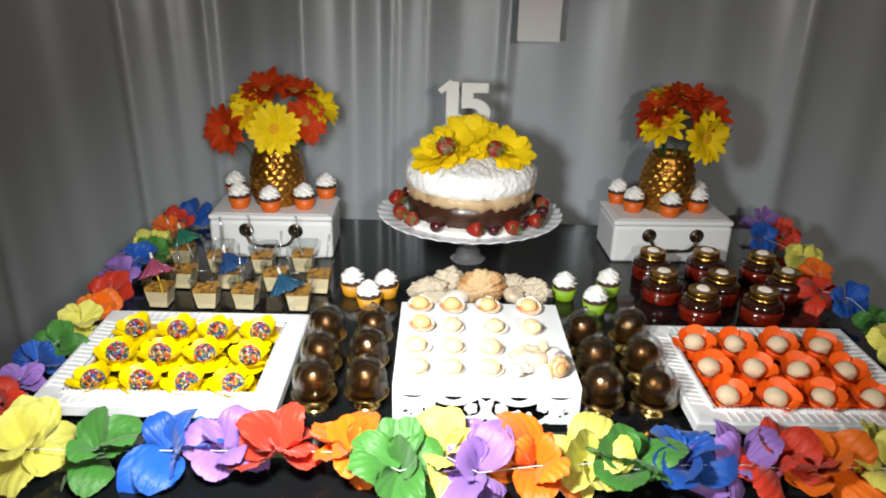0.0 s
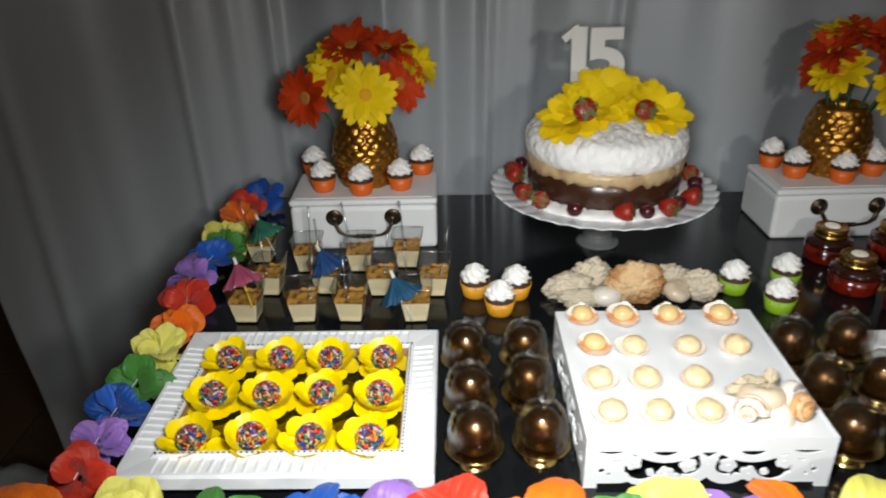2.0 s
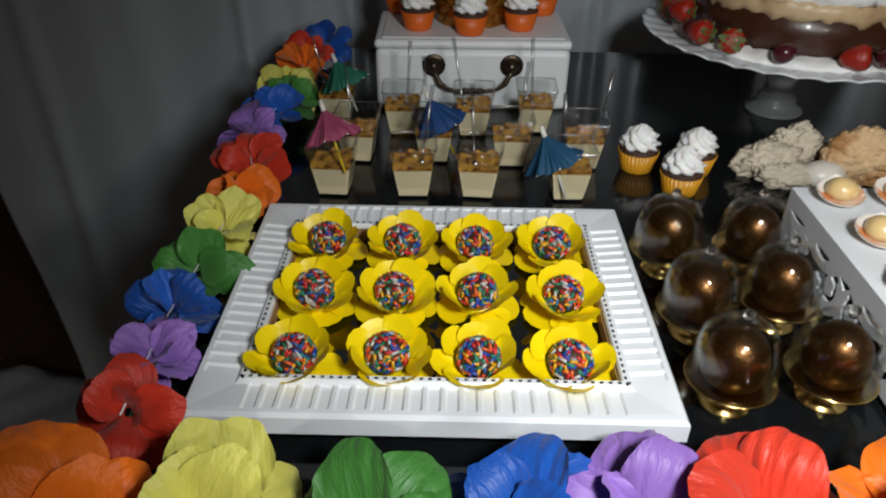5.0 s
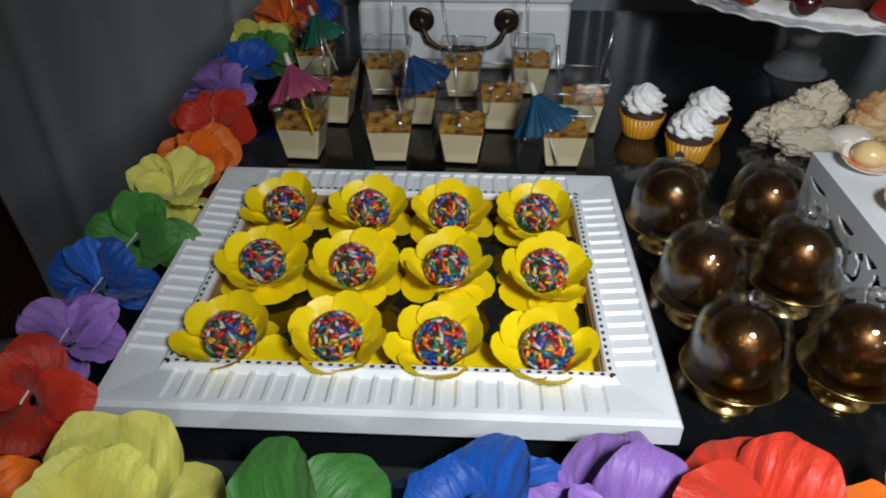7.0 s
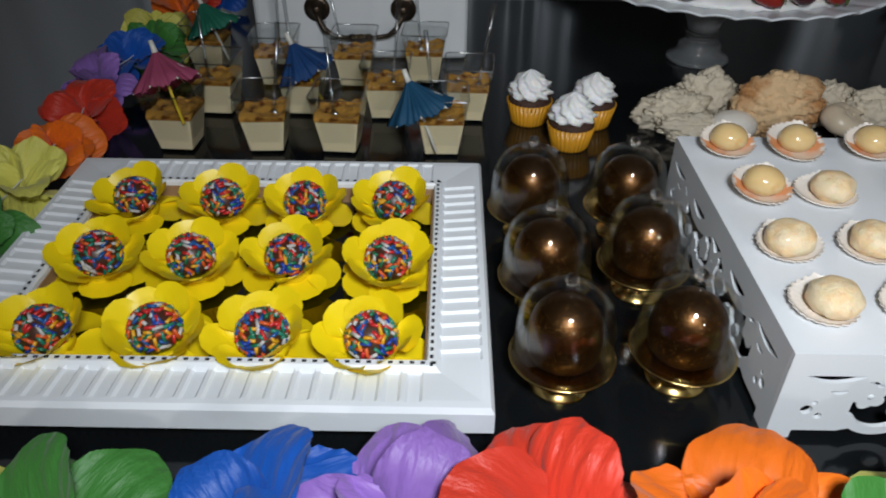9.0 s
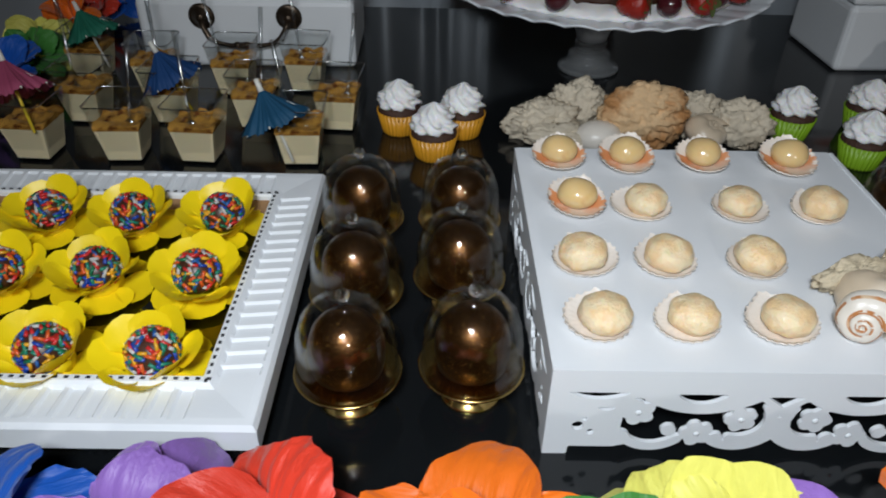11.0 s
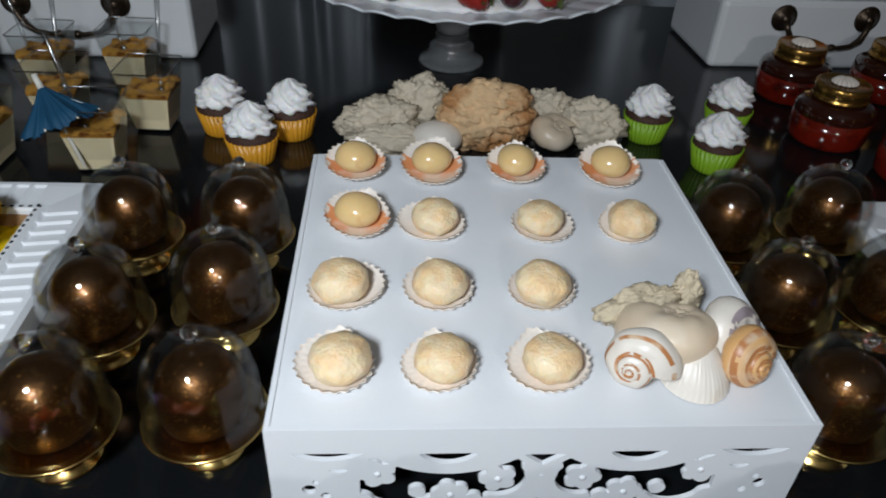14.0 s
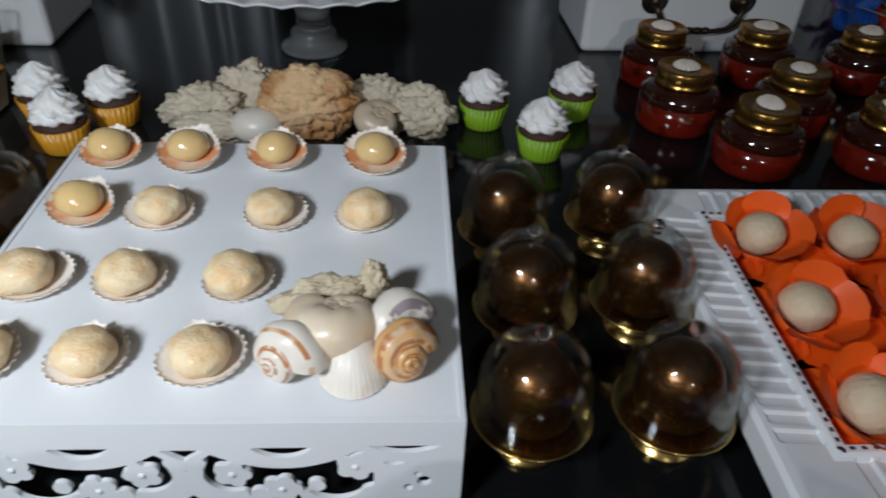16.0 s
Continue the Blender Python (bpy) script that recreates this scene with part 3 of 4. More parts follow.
def carved(u, v, half):
    """Signed distance to the carved board: u from the middle, v down from the top; negative inside."""
    u = abs(u) * 0.118 / half
    s = min(max(v - 0.0185, -v), disc(u, v, 0.041, -0.02, 0.0492))
    s = min(s, blossom(u, v, 0.072, 0.029, 0.0052), blossom(u, v, 0.0395, 0.0442, 0.0052), blossom(u, v, 0.019, 0.0335, 0.005), disc(u, v, 0.0545, 0.0418, 0.0039), disc(u, v, 0.029, 0.0475, 0.0038))
    s = min(s, arc(u, v, 0.0185, 0.0335, 0.0143, 0.0024, 75, 215), arc(u, v, 0.0185, 0.032, 0.0212, 0.0029, 55, 150))
    s = min(s, bar(u, v, 0.0045, 0.031, 0.0, 0.0255, 0.0028), bar(u, v, 0.0, 0.0258, 0.011, 0.0165, 0.0027), bar(u, v, 0.0, 0.036, 0.0, 0.043, 0.0045))
    s = min(s, arc(u, v, 0.0625, 0.0355, 0.0187, 0.0028, 38, 135))
    s = min(s, max(0.0795 - u, v - 0.0545), max(0.105 - u, v - PZ), disc(u, v, 0.0785, 0.024, 0.0058), disc(u, v, 0.079, 0.048, 0.0055))
    cuts = [max(0.0155 - v, disc(u, v, 0.0415, 0.006, 0.0163)), max(0.0148 - v, disc(u, v, 0.093, -0.0088, 0.0284)), max(0.0168 - v, v - 0.0168 - (0.0098 - u) * 0.75),
            max(0.0252 - v, disc(u, v, 0.0885, 0.0218, 0.006)), disc(u, v, 0.1015, 0.039, 0.0032), disc(u, v, 0.0945, 0.0435, 0.0022), disc(u, v, 0.0985, 0.034, 0.0016)]
    return max(s, -min(cuts))


def carved_board(half, thick):
    nu, nv = 190, 52
    du, dv = 2 * half / nu, PZ / nv
    g = [[carved(-half + i * du, min(max(j * dv, 1e-5), PZ - 1e-5), half) if 0 < i < nu else -0.001 for i in range(nu + 1)] for j in range(nv + 1)]
    index, verts, faces = {}, [], []

    def vid(key, p):
        if key not in index:
            index[key] = len(verts)
            verts.append((p[0], 0, -p[1]))
        return index[key]
    for j in range(nv):
        for i in range(nu):
            c = [(i, j), (i + 1, j), (i + 1, j + 1), (i, j + 1)]
            poly = []
            for k in range(4):
                (a, b), (d, e) = c[k], c[(k + 1) % 4]
                ga, gb = g[b][a], g[e][d]
                if ga < 0:
                    poly.append(vid((a, b), (-half + a * du, b * dv)))
                if (ga < 0) != (gb < 0):
                    t = ga / (ga - gb)
                    poly.append(vid(tuple(sorted(((a, b), (d, e)))), (-half + (a + (d - a) * t) * du, (b + (e - b) * t) * dv)))
            if len(poly) > 2:
                faces.append(poly)
    bm = bmesh.new()
    vs = [bm.verts.new(v) for v in verts]
    for f in faces:
        if len(set(f)) > 2:
            bm.faces.new([vs[k] for k in dict.fromkeys(f)])
    ext = bmesh.ops.extrude_face_region(bm, geom=bm.faces[:])
    bmesh.ops.translate(bm, verts=[v for v in ext["geom"] if isinstance(v, bmesh.types.BMVert)], vec=(0, thick, 0))
    return from_bm(bm, False)


cx, cy, hw, hd = (PX0 + PX1) / 2, (PY0 + PY1) / 2, (PX1 - PX0) / 2, (PY1 - PY0) / 2
plat = thing("carved_platter", "square white wooden riser with carved scrollwork sides", "cake stand", pose(cx, cy, T, 0, 0, 0.4))
part("top_board", box(-hw + 0.0023, -hd + 0.0023, PZ - 0.009, hw - 0.0023, hd - 0.0003, PZ - 0.0009), WHITE, plat)
front = carved_board(hw, 0.0024)
side = carved_board(hd - 0.0026, 0.0024)
for u_, v_, r_ in ((0.072, 0.029, 0.0052), (0.0395, 0.0442, 0.0052), (0.019, 0.0335, 0.005)):
    for sg in (-1, 1):
        eye_ = lathe([(0, 0.0009), (0.0012, 0.0007), (0.0018, 0.0), (0, -0.0005)], 10)
        part("blossom_eye", eye_, WHITE, plat, m=pose(sg * u_, -hd, PZ - v_, 90))
for me, mm in ((front, pose(0, -hd, PZ)), (side, pose(hw, 0, PZ, 0, 0, 90)), (side, pose(-hw, 0, PZ, 0, 0, 270))):
    part("carved_side", me, WHITE, plat, "pierced scroll and blossom board", mm)

# ---------------------------------------------------------------- shells with sweets on the platter


def scallop(r, ribs=19, lift=0.005, stain=False):
    """A shallow round ribbed dish with a beak at its back; stained ones are orange inside, towards the front."""
    seg, rings = 76, 8
    verts, faces, tint = [], [], []
    for side_ in (0, 1):
        for k in range(rings + 1):
            v = k / rings
            for q in range(seg):
                a = math.tau * q / seg
                beak = math.exp(-((a - math.pi / 2) / 0.26) ** 2)
                rr = r * v * (1 + 0.048 * v * math.cos(ribs * a) + 0.17 * beak + 0.025 * math.sin(a * 2 + ribs))
                z = 0.0013 + lift * v ** 2.2 + 0.00035 * v * math.cos(ribs * a) + 0.00018 * math.sin(26 * v) + 0.0012 * beak * v
                verts.append((rr * math.cos(a) * 1.04, rr * math.sin(a) * 0.95, z - 0.0011 * side_))
    for side_ in (0, 1):
        o = side_ * (rings + 1) * seg
        for k in range(rings):
            for q in range(seg):
                a, b = o + k * seg + q, o + k * seg + (q + 1) % seg
                f = (a, b, b + seg, a + seg)
                faces.append(f if side_ == 0 else f[::-1])
                edge = 0.9 + 0.07 * math.sin(q * 0.9) + 0.05 * math.sin(q * 0.37 + ribs)
                tint.append(1 if stain and side_ == 0 and k / rings < edge and math.sin(math.tau * q / seg - 0.3) < 0.35 else 0)
    top = rings * seg
    low = (2 * rings + 1) * seg
    for q in range(seg):
        faces.append((top + q, top + (q + 1) % seg, low + (q + 1) % seg, low + q)[::-1])
        tint.append(0)
    me = pydata(verts, faces)
    me.materials.append(SHELL)
    if stain:
        me.materials.append(SHELL_PINK)
        for p, k in zip(me.polygons, tint):
            p.material_index = k
    return me


SC = [scallop(0.0172, 23, 0.0026), scallop(0.0166, 25, 0.0022), scallop(0.018, 27, 0.003)]
SCP = [scallop(0.0176, 27, 0.0046, True), scallop(0.0192, 29, 0.0046, True)]
BON = [ball(0.0136, (1.0, 1, 0.72), sub=4, rough=0.1, freq=150, seed=5 + s) for s in range(4)]
for me in BON:
    me.materials.append(COCO_SUGAR)
GLZ = ball(0.0123, (1.05, 1, 0.8), rough=0.08, freq=80, seed=9)
GLZ.materials.append(CARAMEL)
rows = [(1.424, (0.293, 0.341, 0.395, 0.456)), (1.363, (0.297, 0.341, 0.401, 0.454)), (1.304, (0.292, 0.341, 0.393)), (1.25, (0.295, 0.3405, 0.389))]
zt = T + PZ - 0.0008
for j, (y, xs) in enumerate(rows):
    for i, x in enumerate(xs):
        turn = rnd.uniform(-25, 25)
        if j == 0 or (j == 1 and i == 0):
            solid("scallop_shell", SCP[i % 2] if j == 0 else SCP[0], None, "orange and cream scallop shell used as a dish", "shell", pose(x, y + 0.001, zt + 0.0046, 17, 0, 0) @ pose(0, 0, 0, 0, 0, turn), "orange scallop shells")
            solid("glazed_sweet", GLZ, None, "glossy caramel-glazed sweet resting in a shell", "sweet", pose(x, y - 0.001, zt + 0.0128, 0, 0, 50 * i), "glazed sweets")
        else:
            solid("scallop_shell", SC[(i + j) % 3], None, "cream scallop shell used as a dish", "shell", pose(x + rnd.uniform(-0.003, 0.003), y + 0.0004, zt + 0.0016, 7, 0, 0) @ pose(0, 0, 0, 0, 0, turn), "cream scallop shells")
            k = rnd.uniform(0.93, 1.04)
            solid("sugared_sweet", BON[(i + 2 * j) % 4], None, "pale sugared coconut sweet resting in a shell", "sweet", pose(x, y - 0.0032, zt + 0.0104, 0, 0, rnd.uniform(0, 360)) @ Matrix.Scale(k, 4), "sugared sweets")


def snail(r, turns=2.6, rise=0.75, bands=(), shell=None, paint=None):
    """A coiled shell: a tube that winds inward and upward; painted bands follow the whorl."""
    n, seg = int(turns * 30), 26
    pts = []
    for i in range(n + 1):
        k = i / n
        a = turns * math.tau * k
        q = math.exp(-1.9 * k)
        pts.append((Vector((0.5 * r * q * math.cos(a), 0.5 * r * q * math.sin(a), rise * r * (1 - q) * 1.15)), 0.56 * r * q))
    verts, faces = [], []
    for i, (p, w) in enumerate(pts):
        out = Vector((p.x, p.y, 0)).normalized()
        for s in range(seg):
            b = math.tau * s / seg
            ww = w * (1 + 0.03 * math.sin(i * 1.3 + 0.6 * math.sin(3 * b)) + 0.03 * noise.noise(Vector((i * 0.2, b * 2, r * 900))))
            verts.append(p + ww * (math.cos(b) * out + math.sin(b) * Vector((0, 0, 1))))
    for i in range(n):
        for s in range(seg):
            a, b = i * seg + s, i * seg + (s + 1) % seg
            faces.append((a, b, b + seg, a + seg))
    faces.append(tuple(range(n * seg, (n + 1) * seg)))
    me = pydata(verts, faces)
    me.materials.append(shell)
    if bands:
        me.materials.append(paint)
        rr = random.Random(int(r * 1e5))
        for i in range(n):
            for s in range(seg):
                if s in bands and rr.random() < 0.9:
                    me.polygons[i * seg + s].material_index = 1
    return me


def cockle(r, high, ribs=26):
    """A domed, finely ribbed shell lying face down, its hinge at +y."""
    def f(u, v):
        a = u * math.tau
        rib = 1 + 0.022 * math.cos(ribs * a) * v
        return (r * v * rib * math.sin(a), r * 1.12 * v * rib * math.cos(a) + 0.25 * r * (1 - v), 0.0006 + high * (1 - v ** 2.0) ** 0.8 + 0.0005 * math.cos(ribs * a) * v)
    return sheet(f, 104, 12, True)


def coral(sx, sy, sz, seed, rough=0.35):
    """A crusty dead coral: one body, broken up by ridged noise, flat underneath."""
    bm = bmesh.new()
    bmesh.ops.create_icosphere(bm, subdivisions=5, radius=1.0)
    off = Vector((seed * 1.37, seed * 0.71, seed * 2.13))
    for v in bm.verts:
        n = v.co.normalized()
        big = noise.noise(n * 1.5 + off)
        mid = 1 - abs(noise.noise(n * 3.6 + off)) * 2.2
        small = 1 - abs(noise.noise(n * 9.0 + off)) * 2.0
        fold = 1 - 2.6 * abs(noise.noise(n * 6.0 + off + 1.5 * Vector((big, mid, 0))))
        r = 0.8 + 0.1 * fold + 0.34 * big + 0.5 * rough * mid + 0.1 * noise.noise(n * 5.5 + off) + rough * 0.2 * small + 0.03 * noise.noise(n * 24 + off)
        v.co = Vector((n.x * r * sx, n.y * r * sy, max(0.0, (n.z * r * 0.62 + 0.42) * sz)))
    return from_bm(bm)


def fan_coral(r, seed):
    """A round, fluted coral head standing on edge, its folds running out from the middle."""
    bm = bmesh.new()
    bmesh.ops.create_icosphere(bm, subdivisions=5, radius=1.0)
    off = Vector((seed, 2.0, 5.0))
    for v in bm.verts:
        n = v.co.normalized()
        a = math.atan2(n.z, n.x)
        rim = math.hypot(n.x, n.z)
        flute = noise.noise(Vector((math.cos(a) * 4.5, math.sin(a) * 4.5, rim * 1.5)) + off)
        cell = 1 - 2 * abs(noise.noise(n * 6.5 + off))
        frill = 1 - 2.4 * abs(noise.noise(n * 11.0 + off + 1.6 * Vector((flute, cell, 0))))
        k = 1 + 0.2 * flute * rim + 0.05 * cell + 0.07 * frill
        v.co = Vector((n.x * r * 1.22 * k, n.y * r * 0.45 * (1 + 0.3 * cell + 0.35 * flute + 0.28 * frill), max(-r * 0.86, n.z * r * k)))
        v.co.z += r * 0.86
    return from_bm(bm)


solid("snail_shell", snail(0.0185, bands=(2, 6, 7, 11), shell=SNAIL_W, paint=STRIPE), None, "white moon snail shell with rust-coloured bands", "shell", pose(0.4275, 1.2465, zt + 0.0112, 80, 0, -34))
solid("snail_shell", snail(0.0262, 2.4, 0.42, shell=SNAIL_C), None, "large smooth cream snail shell", "shell", pose(0.448, 1.2595, zt + 0.0115, 14, 8, 150))
solid("cockle_shell", cockle(0.0162, 0.019, 40), SNAIL_W, "finely ribbed white cockle shell lying face down", "shell", pose(0.4545, 1.2465, zt, 0, 0, 6))
solid("snail_shell", snail(0.0172, 2.8, 0.8, (1, 2, 5, 8, 9, 12), SNAIL_B, STRIPE), None, "orange and brown banded snail shell", "shell", pose(0.4745, 1.2475, zt + 0.0108, 76, 0, 24))
solid("snail_shell", snail(0.0205, 2.5, 0.5, (4, 5), SNAIL_W, STRIPE2), None, "grey-white snail shell with a purple-grey band", "shell", pose(0.4725, 1.2625, zt + 0.0095, 62, 0, 40))
solid("coral_piece", coral(0.0255, 0.0095, 0.0215, 7, 0.16), CORAL_S, "small rough beige coral piece", "coral", pose(0.4395, 1.2825, zt, 0, 0, 14))
solid("coral_piece", coral(0.0088, 0.0072, 0.0275, 14, 0.14), CORAL_S, "upright beige coral tip", "coral", pose(0.4605, 1.2875, zt))

# corals and rocks behind the platter
solid("brown_coral", fan_coral(0.0315, 3), CORAL_B, "round tan-brown coral standing on edge", "coral", pose(0.394, 1.578, T))
solid("coral_rock", coral(0.038, 0.02, 0.036, 31, 0.22), CORAL, "grey-beige porous coral rock", "coral", pose(0.305, 1.592, T, 0, 0, 10), "pale coral rocks")
solid("coral_rock", coral(0.029, 0.016, 0.05, 33, 0.22), CORAL, "tall pale grey coral lump", "coral", pose(0.34, 1.61, T, 0, 0, -6), "pale coral rocks")
solid("coral_rock", coral(0.036, 0.015, 0.024, 35, 0.18), CORAL, "low flat coral rock", "coral", pose(0.318, 1.566, T), "pale coral rocks")
solid("coral_rock", coral(0.034, 0.015, 0.04, 37, 0.22), CORAL, "pale coral lump beside the brown coral", "coral", pose(0.447, 1.605, T, 0, 0, 10), "pale coral rocks")
solid("coral_rock", coral(0.028, 0.018, 0.04, 39, 0.24), CORAL, "knobbly beige coral lump", "coral", pose(0.489, 1.583, T, 0, 0, -15), "pale coral rocks")
solid("snail_shell", snail(0.027, 2.5, 0.5, shell=SNAIL_C), None, "cream snail shell lying among coral", "shell", pose(0.45, 1.563, T + 0.0148, 20, 10, 30))
solid("cockle_shell", ball(0.019, (1.15, 0.9, 0.75), (0, 0, 0.0142)), SNAIL_W, "smooth grey-white shell lying among coral", "shell", pose(0.352, 1.563, T))

# ---------------------------------------------------------------- cupcakes


def make_cupcake(colour, m, group):
    words = {"gold": "golden", "green": "lime green", "orange": "orange"}[colour]
    c = thing("cupcake", "chocolate mini cupcake in " + words + " wrapper with white frosting", "cupcake", m, group)
    pl = 0.03 if colour != "orange" else 0.006
    part("wrapper", lathe([(0, 0.0), (0.0155, 0.0), (0.0165, 0.002), (0.0212, 0.0225), (0.0208, 0.0225), (0.016, 0.003), (0, 0.003)], 120, lambda a, r, z, k: (r * (1 + pl * math.cos(30 * a)), z)), WRAP[colour], c, words + " paper wrapper")
    part("sponge", lathe([(0.0195, 0.017), (0.0203, 0.0225), (0.019, 0.0265), (0.012, 0.0285), (0, 0.0292)], 40, lambda a, r, z, k: (r * (1 + 0.03 * noise.noise(Vector((3 * math.cos(a), 3 * math.sin(a), z * 200)))), z)), CAKE, c, "dark chocolate sponge")

    def swirl(a, r, z, k):
        return (r * (1 + 0.17 * math.cos(8 * a + 5.5 * k * math.pi) + 0.16 * noise.noise(Vector((2.2 * math.cos(a), 2.2 * math.sin(a), z * 170)))), z + 0.0012 * noise.noise(Vector((3 * math.cos(a) + 5, 3 * math.sin(a), z * 120))))
    prof = [(0.012, 0.0265), (0.017, 0.0275), (0.0192, 0.0298), (0.0188, 0.0325), (0.0165, 0.0342), (0.017, 0.0362), (0.0162, 0.0388), (0.0132, 0.0405), (0.0128, 0.0425), (0.0112, 0.0448), (0.0078, 0.0465), (0.0052, 0.0488), (0.002, 0.0508), (0.0, 0.0512)]
    part("frosting", lathe(prof, 56, swirl), FROST, c, "piped white frosting")
    return c


def cupcakes(colour, spots, z, group):
    base = None
    for i, (x, y) in enumerate(spots):
        m = pose(x, y, z, 0, 0, 47 * i + 13)
        base = make_cupcake(colour, m, group) if base is None else (copy_thing(base, m) and base)


cupcakes("gold", [(0.17, 1.597), (0.229, 1.592), (0.203, 1.547)], T, "gold cupcakes")
cupcakes("green", [(0.541, 1.6), (0.622, 1.62), (0.585, 1.547)], T, "green cupcakes")
cupcakes("orange", [(-0.073, 1.793), (-0.009, 1.776), (0.053, 1.797), (-0.1, 1.868), (0.085, 1.868),
                    (0.706, 1.83), (0.773, 1.806), (0.836, 1.836), (0.686, 1.882), (0.85, 1.885)], T + 0.0885, "orange cupcakes")

# ---------------------------------------------------------------- white cases


def make_case(m):
    c = thing("white_case", "small white wooden case with antique bronze pull", "box", m, "white cases")
    w, d, h = 0.235, 0.128, 0.088
    part("body", box(-w / 2, 0, 0, w / 2, d, h - 0.0125, 0.007, 3), CASE_WHITE, c)
    part("lid", box(-w / 2 - 0.001, -0.001, h - 0.0122, w / 2 + 0.001, d + 0.001, h - 0.001, 0.005, 3), CASE_WHITE, c)
    part("lid_panel", box(-w / 2 + 0.008, 0.008, h - 0.0015, w / 2 - 0.008, d - 0.008, h + 0.0003, 0.0008, 1), CASE_WHITE, c)
    rose = lathe([(0, 0), (0.0135, 0), (0.0142, 0.0015), (0.0125, 0.003), (0.0108, 0.0028), (0.0098, 0.0045), (0.006, 0.006), (0.0052, 0.0085), (0.003, 0.01), (0, 0.0104)], 28)
    p = part("handle", tube([(-0.047, -0.008, 0.055), (-0.044, -0.010, 0.047), (-0.039, -0.012, 0.038), (-0.03, -0.013, 0.032), (-0.016, -0.013, 0.0295), (0, -0.013, 0.03), (0.016, -0.013, 0.0295), (0.03, -0.013, 0.032), (0.039, -0.012, 0.038), (0.044, -0.010, 0.047), (0.047, -0.008, 0.055)], [0.0036, 0.003, 0.0036, 0.0024, 0.0024, 0.0036, 0.0024, 0.0024, 0.0036, 0.003, 0.0036], 10), BRONZE, c, "dark bronze drop handle")
    for s in (-1, 1):
        part("rosette", rose, BRONZE, p, "round bronze rosette", pose(s * 0.047, 0.0005, 0.057, 90))
    for s in (-0.02, 0.0, 0.02):
        part("bead", ball(0.0042, (1.2, 1, 1), (0, 0, 0), 2), BRONZE, p, m=pose(s * 0.45, -0.013, 0.0298))
    return c


case_l = make_case(pose(-0.005, 1.75, T, 0, 0, 1.2))
case_r = copy_thing(case_l, pose(0.776, 1.774, T, 0, 0, 2.2))

# ---------------------------------------------------------------- pineapple vases with gerberas


def make_vase(m):
    prof = []
    for i in range(61):
        k = i / 60
        prof.append((0.037 + 0.019 * math.sin(math.pi * (0.10 + 0.80 * k)) ** 0.8 - 0.004 * k, 0.108 * k))

    def scales(a, r, z, k):
        n, rows_ = 13, 9.0
        u, v = a / math.tau * n, k * rows_
        best = 9.0
        for jj in range(int(v) - 1, int(v) + 3):
            off = 0.5 * (jj % 2)
            du = (u - off + 0.5) % 1 - 0.5
            best = min(best, math.hypot(du / 0.56, (v - jj) / 0.74))
        b = max(0.0, 1 - best ** 2.2)
        return (r * (0.93 + 0.1 * b ** 0.6) + 0.0012 * noise.noise(Vector((4 * math.cos(a), 4 * math.sin(a), z * 90))), z)
    v = thing("pineapple_vase", "gold-painted pineapple-shaped vase standing on a white case", "vase", m, "pineapple vases")
    part("body", lathe(prof, 208, scales), OLDGOLD, v)
    part("neck", lathe([(0.04, 0.107), (0.0395, 0.1085), (0.037, 0.114), (0.0345, 0.114), (0.034, 0.1), (0.034, 0.02), (0, 0.015)], 48), OLDGOLD, v)
    part("foot", lathe([(0, -0.0002), (0.037, -0.0002), (0.0405, 0.002), (0.039, 0.004)], 48), OLDGOLD, v)
    return v


vase_l = make_vase(pose(-0.006, 1.836, T + 0.0888))
vase_r = copy_thing(vase_l, pose(0.776, 1.858, T + 0.0888, 0, 0, 80))

GP = {}
for col in ("red", "yellow"):
    GP[col] = [petal(0.05, 0.0195, r, 0.0015, 0.1, c, 4, 7, 0.08, 0.0, False) for r, c in ((0.006, 0.006), (0.012, 0.004), (0.002, 0.01))]
    for me in GP[col]:
        me.materials.append(GERB[col])


def make_gerbera(col, root, head, facing, size, words, plain=False):
    """A silk gerbera: its stem runs from root to head, and its face looks along facing."""
    head, root, facing = Vector(head), Vector(root), Vector(facing).normalized()
    face = Matrix.Translation(head) @ facing.to_track_quat("Z", "Y").to_matrix().to_4x4()
    g = thing("gerbera_flower", words, "flower", face, col + " gerberas")
    inv = face.inverted()
    mid = root.lerp(head, 0.6) + Vector((0, 0, 0.012))
    p3 = [root, root.lerp(mid, 0.5), mid, mid.lerp(head, 0.6) - facing * 0.006, head - facing * 0.004]
    part("stem", tube([inv @ p for p in p3], 0.0022, 8), STEM, g, "green plastic stem")
    part("eye", lathe([(0, -0.005), (0.008, -0.004), (0.0115, 0.0005), (0.0105, 0.003), (0.006, 0.0042), (0, 0.0035)], 24), GERB[col] if plain else GCORE[col], g, "small flower eye")
    rr = random.Random(int(head.x * 9000) + int(head.z * 777))
    for ring, (n, tilt, k) in enumerate(((18, 6, 1.0), (14, 20, 0.82))):
        for i in range(n):
            s = size / 0.055 * k * rr.uniform(0.92, 1.05)
            part("petal", GP[col][(i + ring) % 3], None, g, m=pose(0, 0, 0.001 * ring, 0, 0, 360 * (i + 0.5 * ring) / n + rr.uniform(-5, 5)) @ pose(0.006, 0, 0, rr.uniform(-10, 10), -tilt + rr.uniform(-8, 8), 0) @ Matrix.Diagonal((s, s * (1.55 if plain else 1.0), s, 1)))
    return g


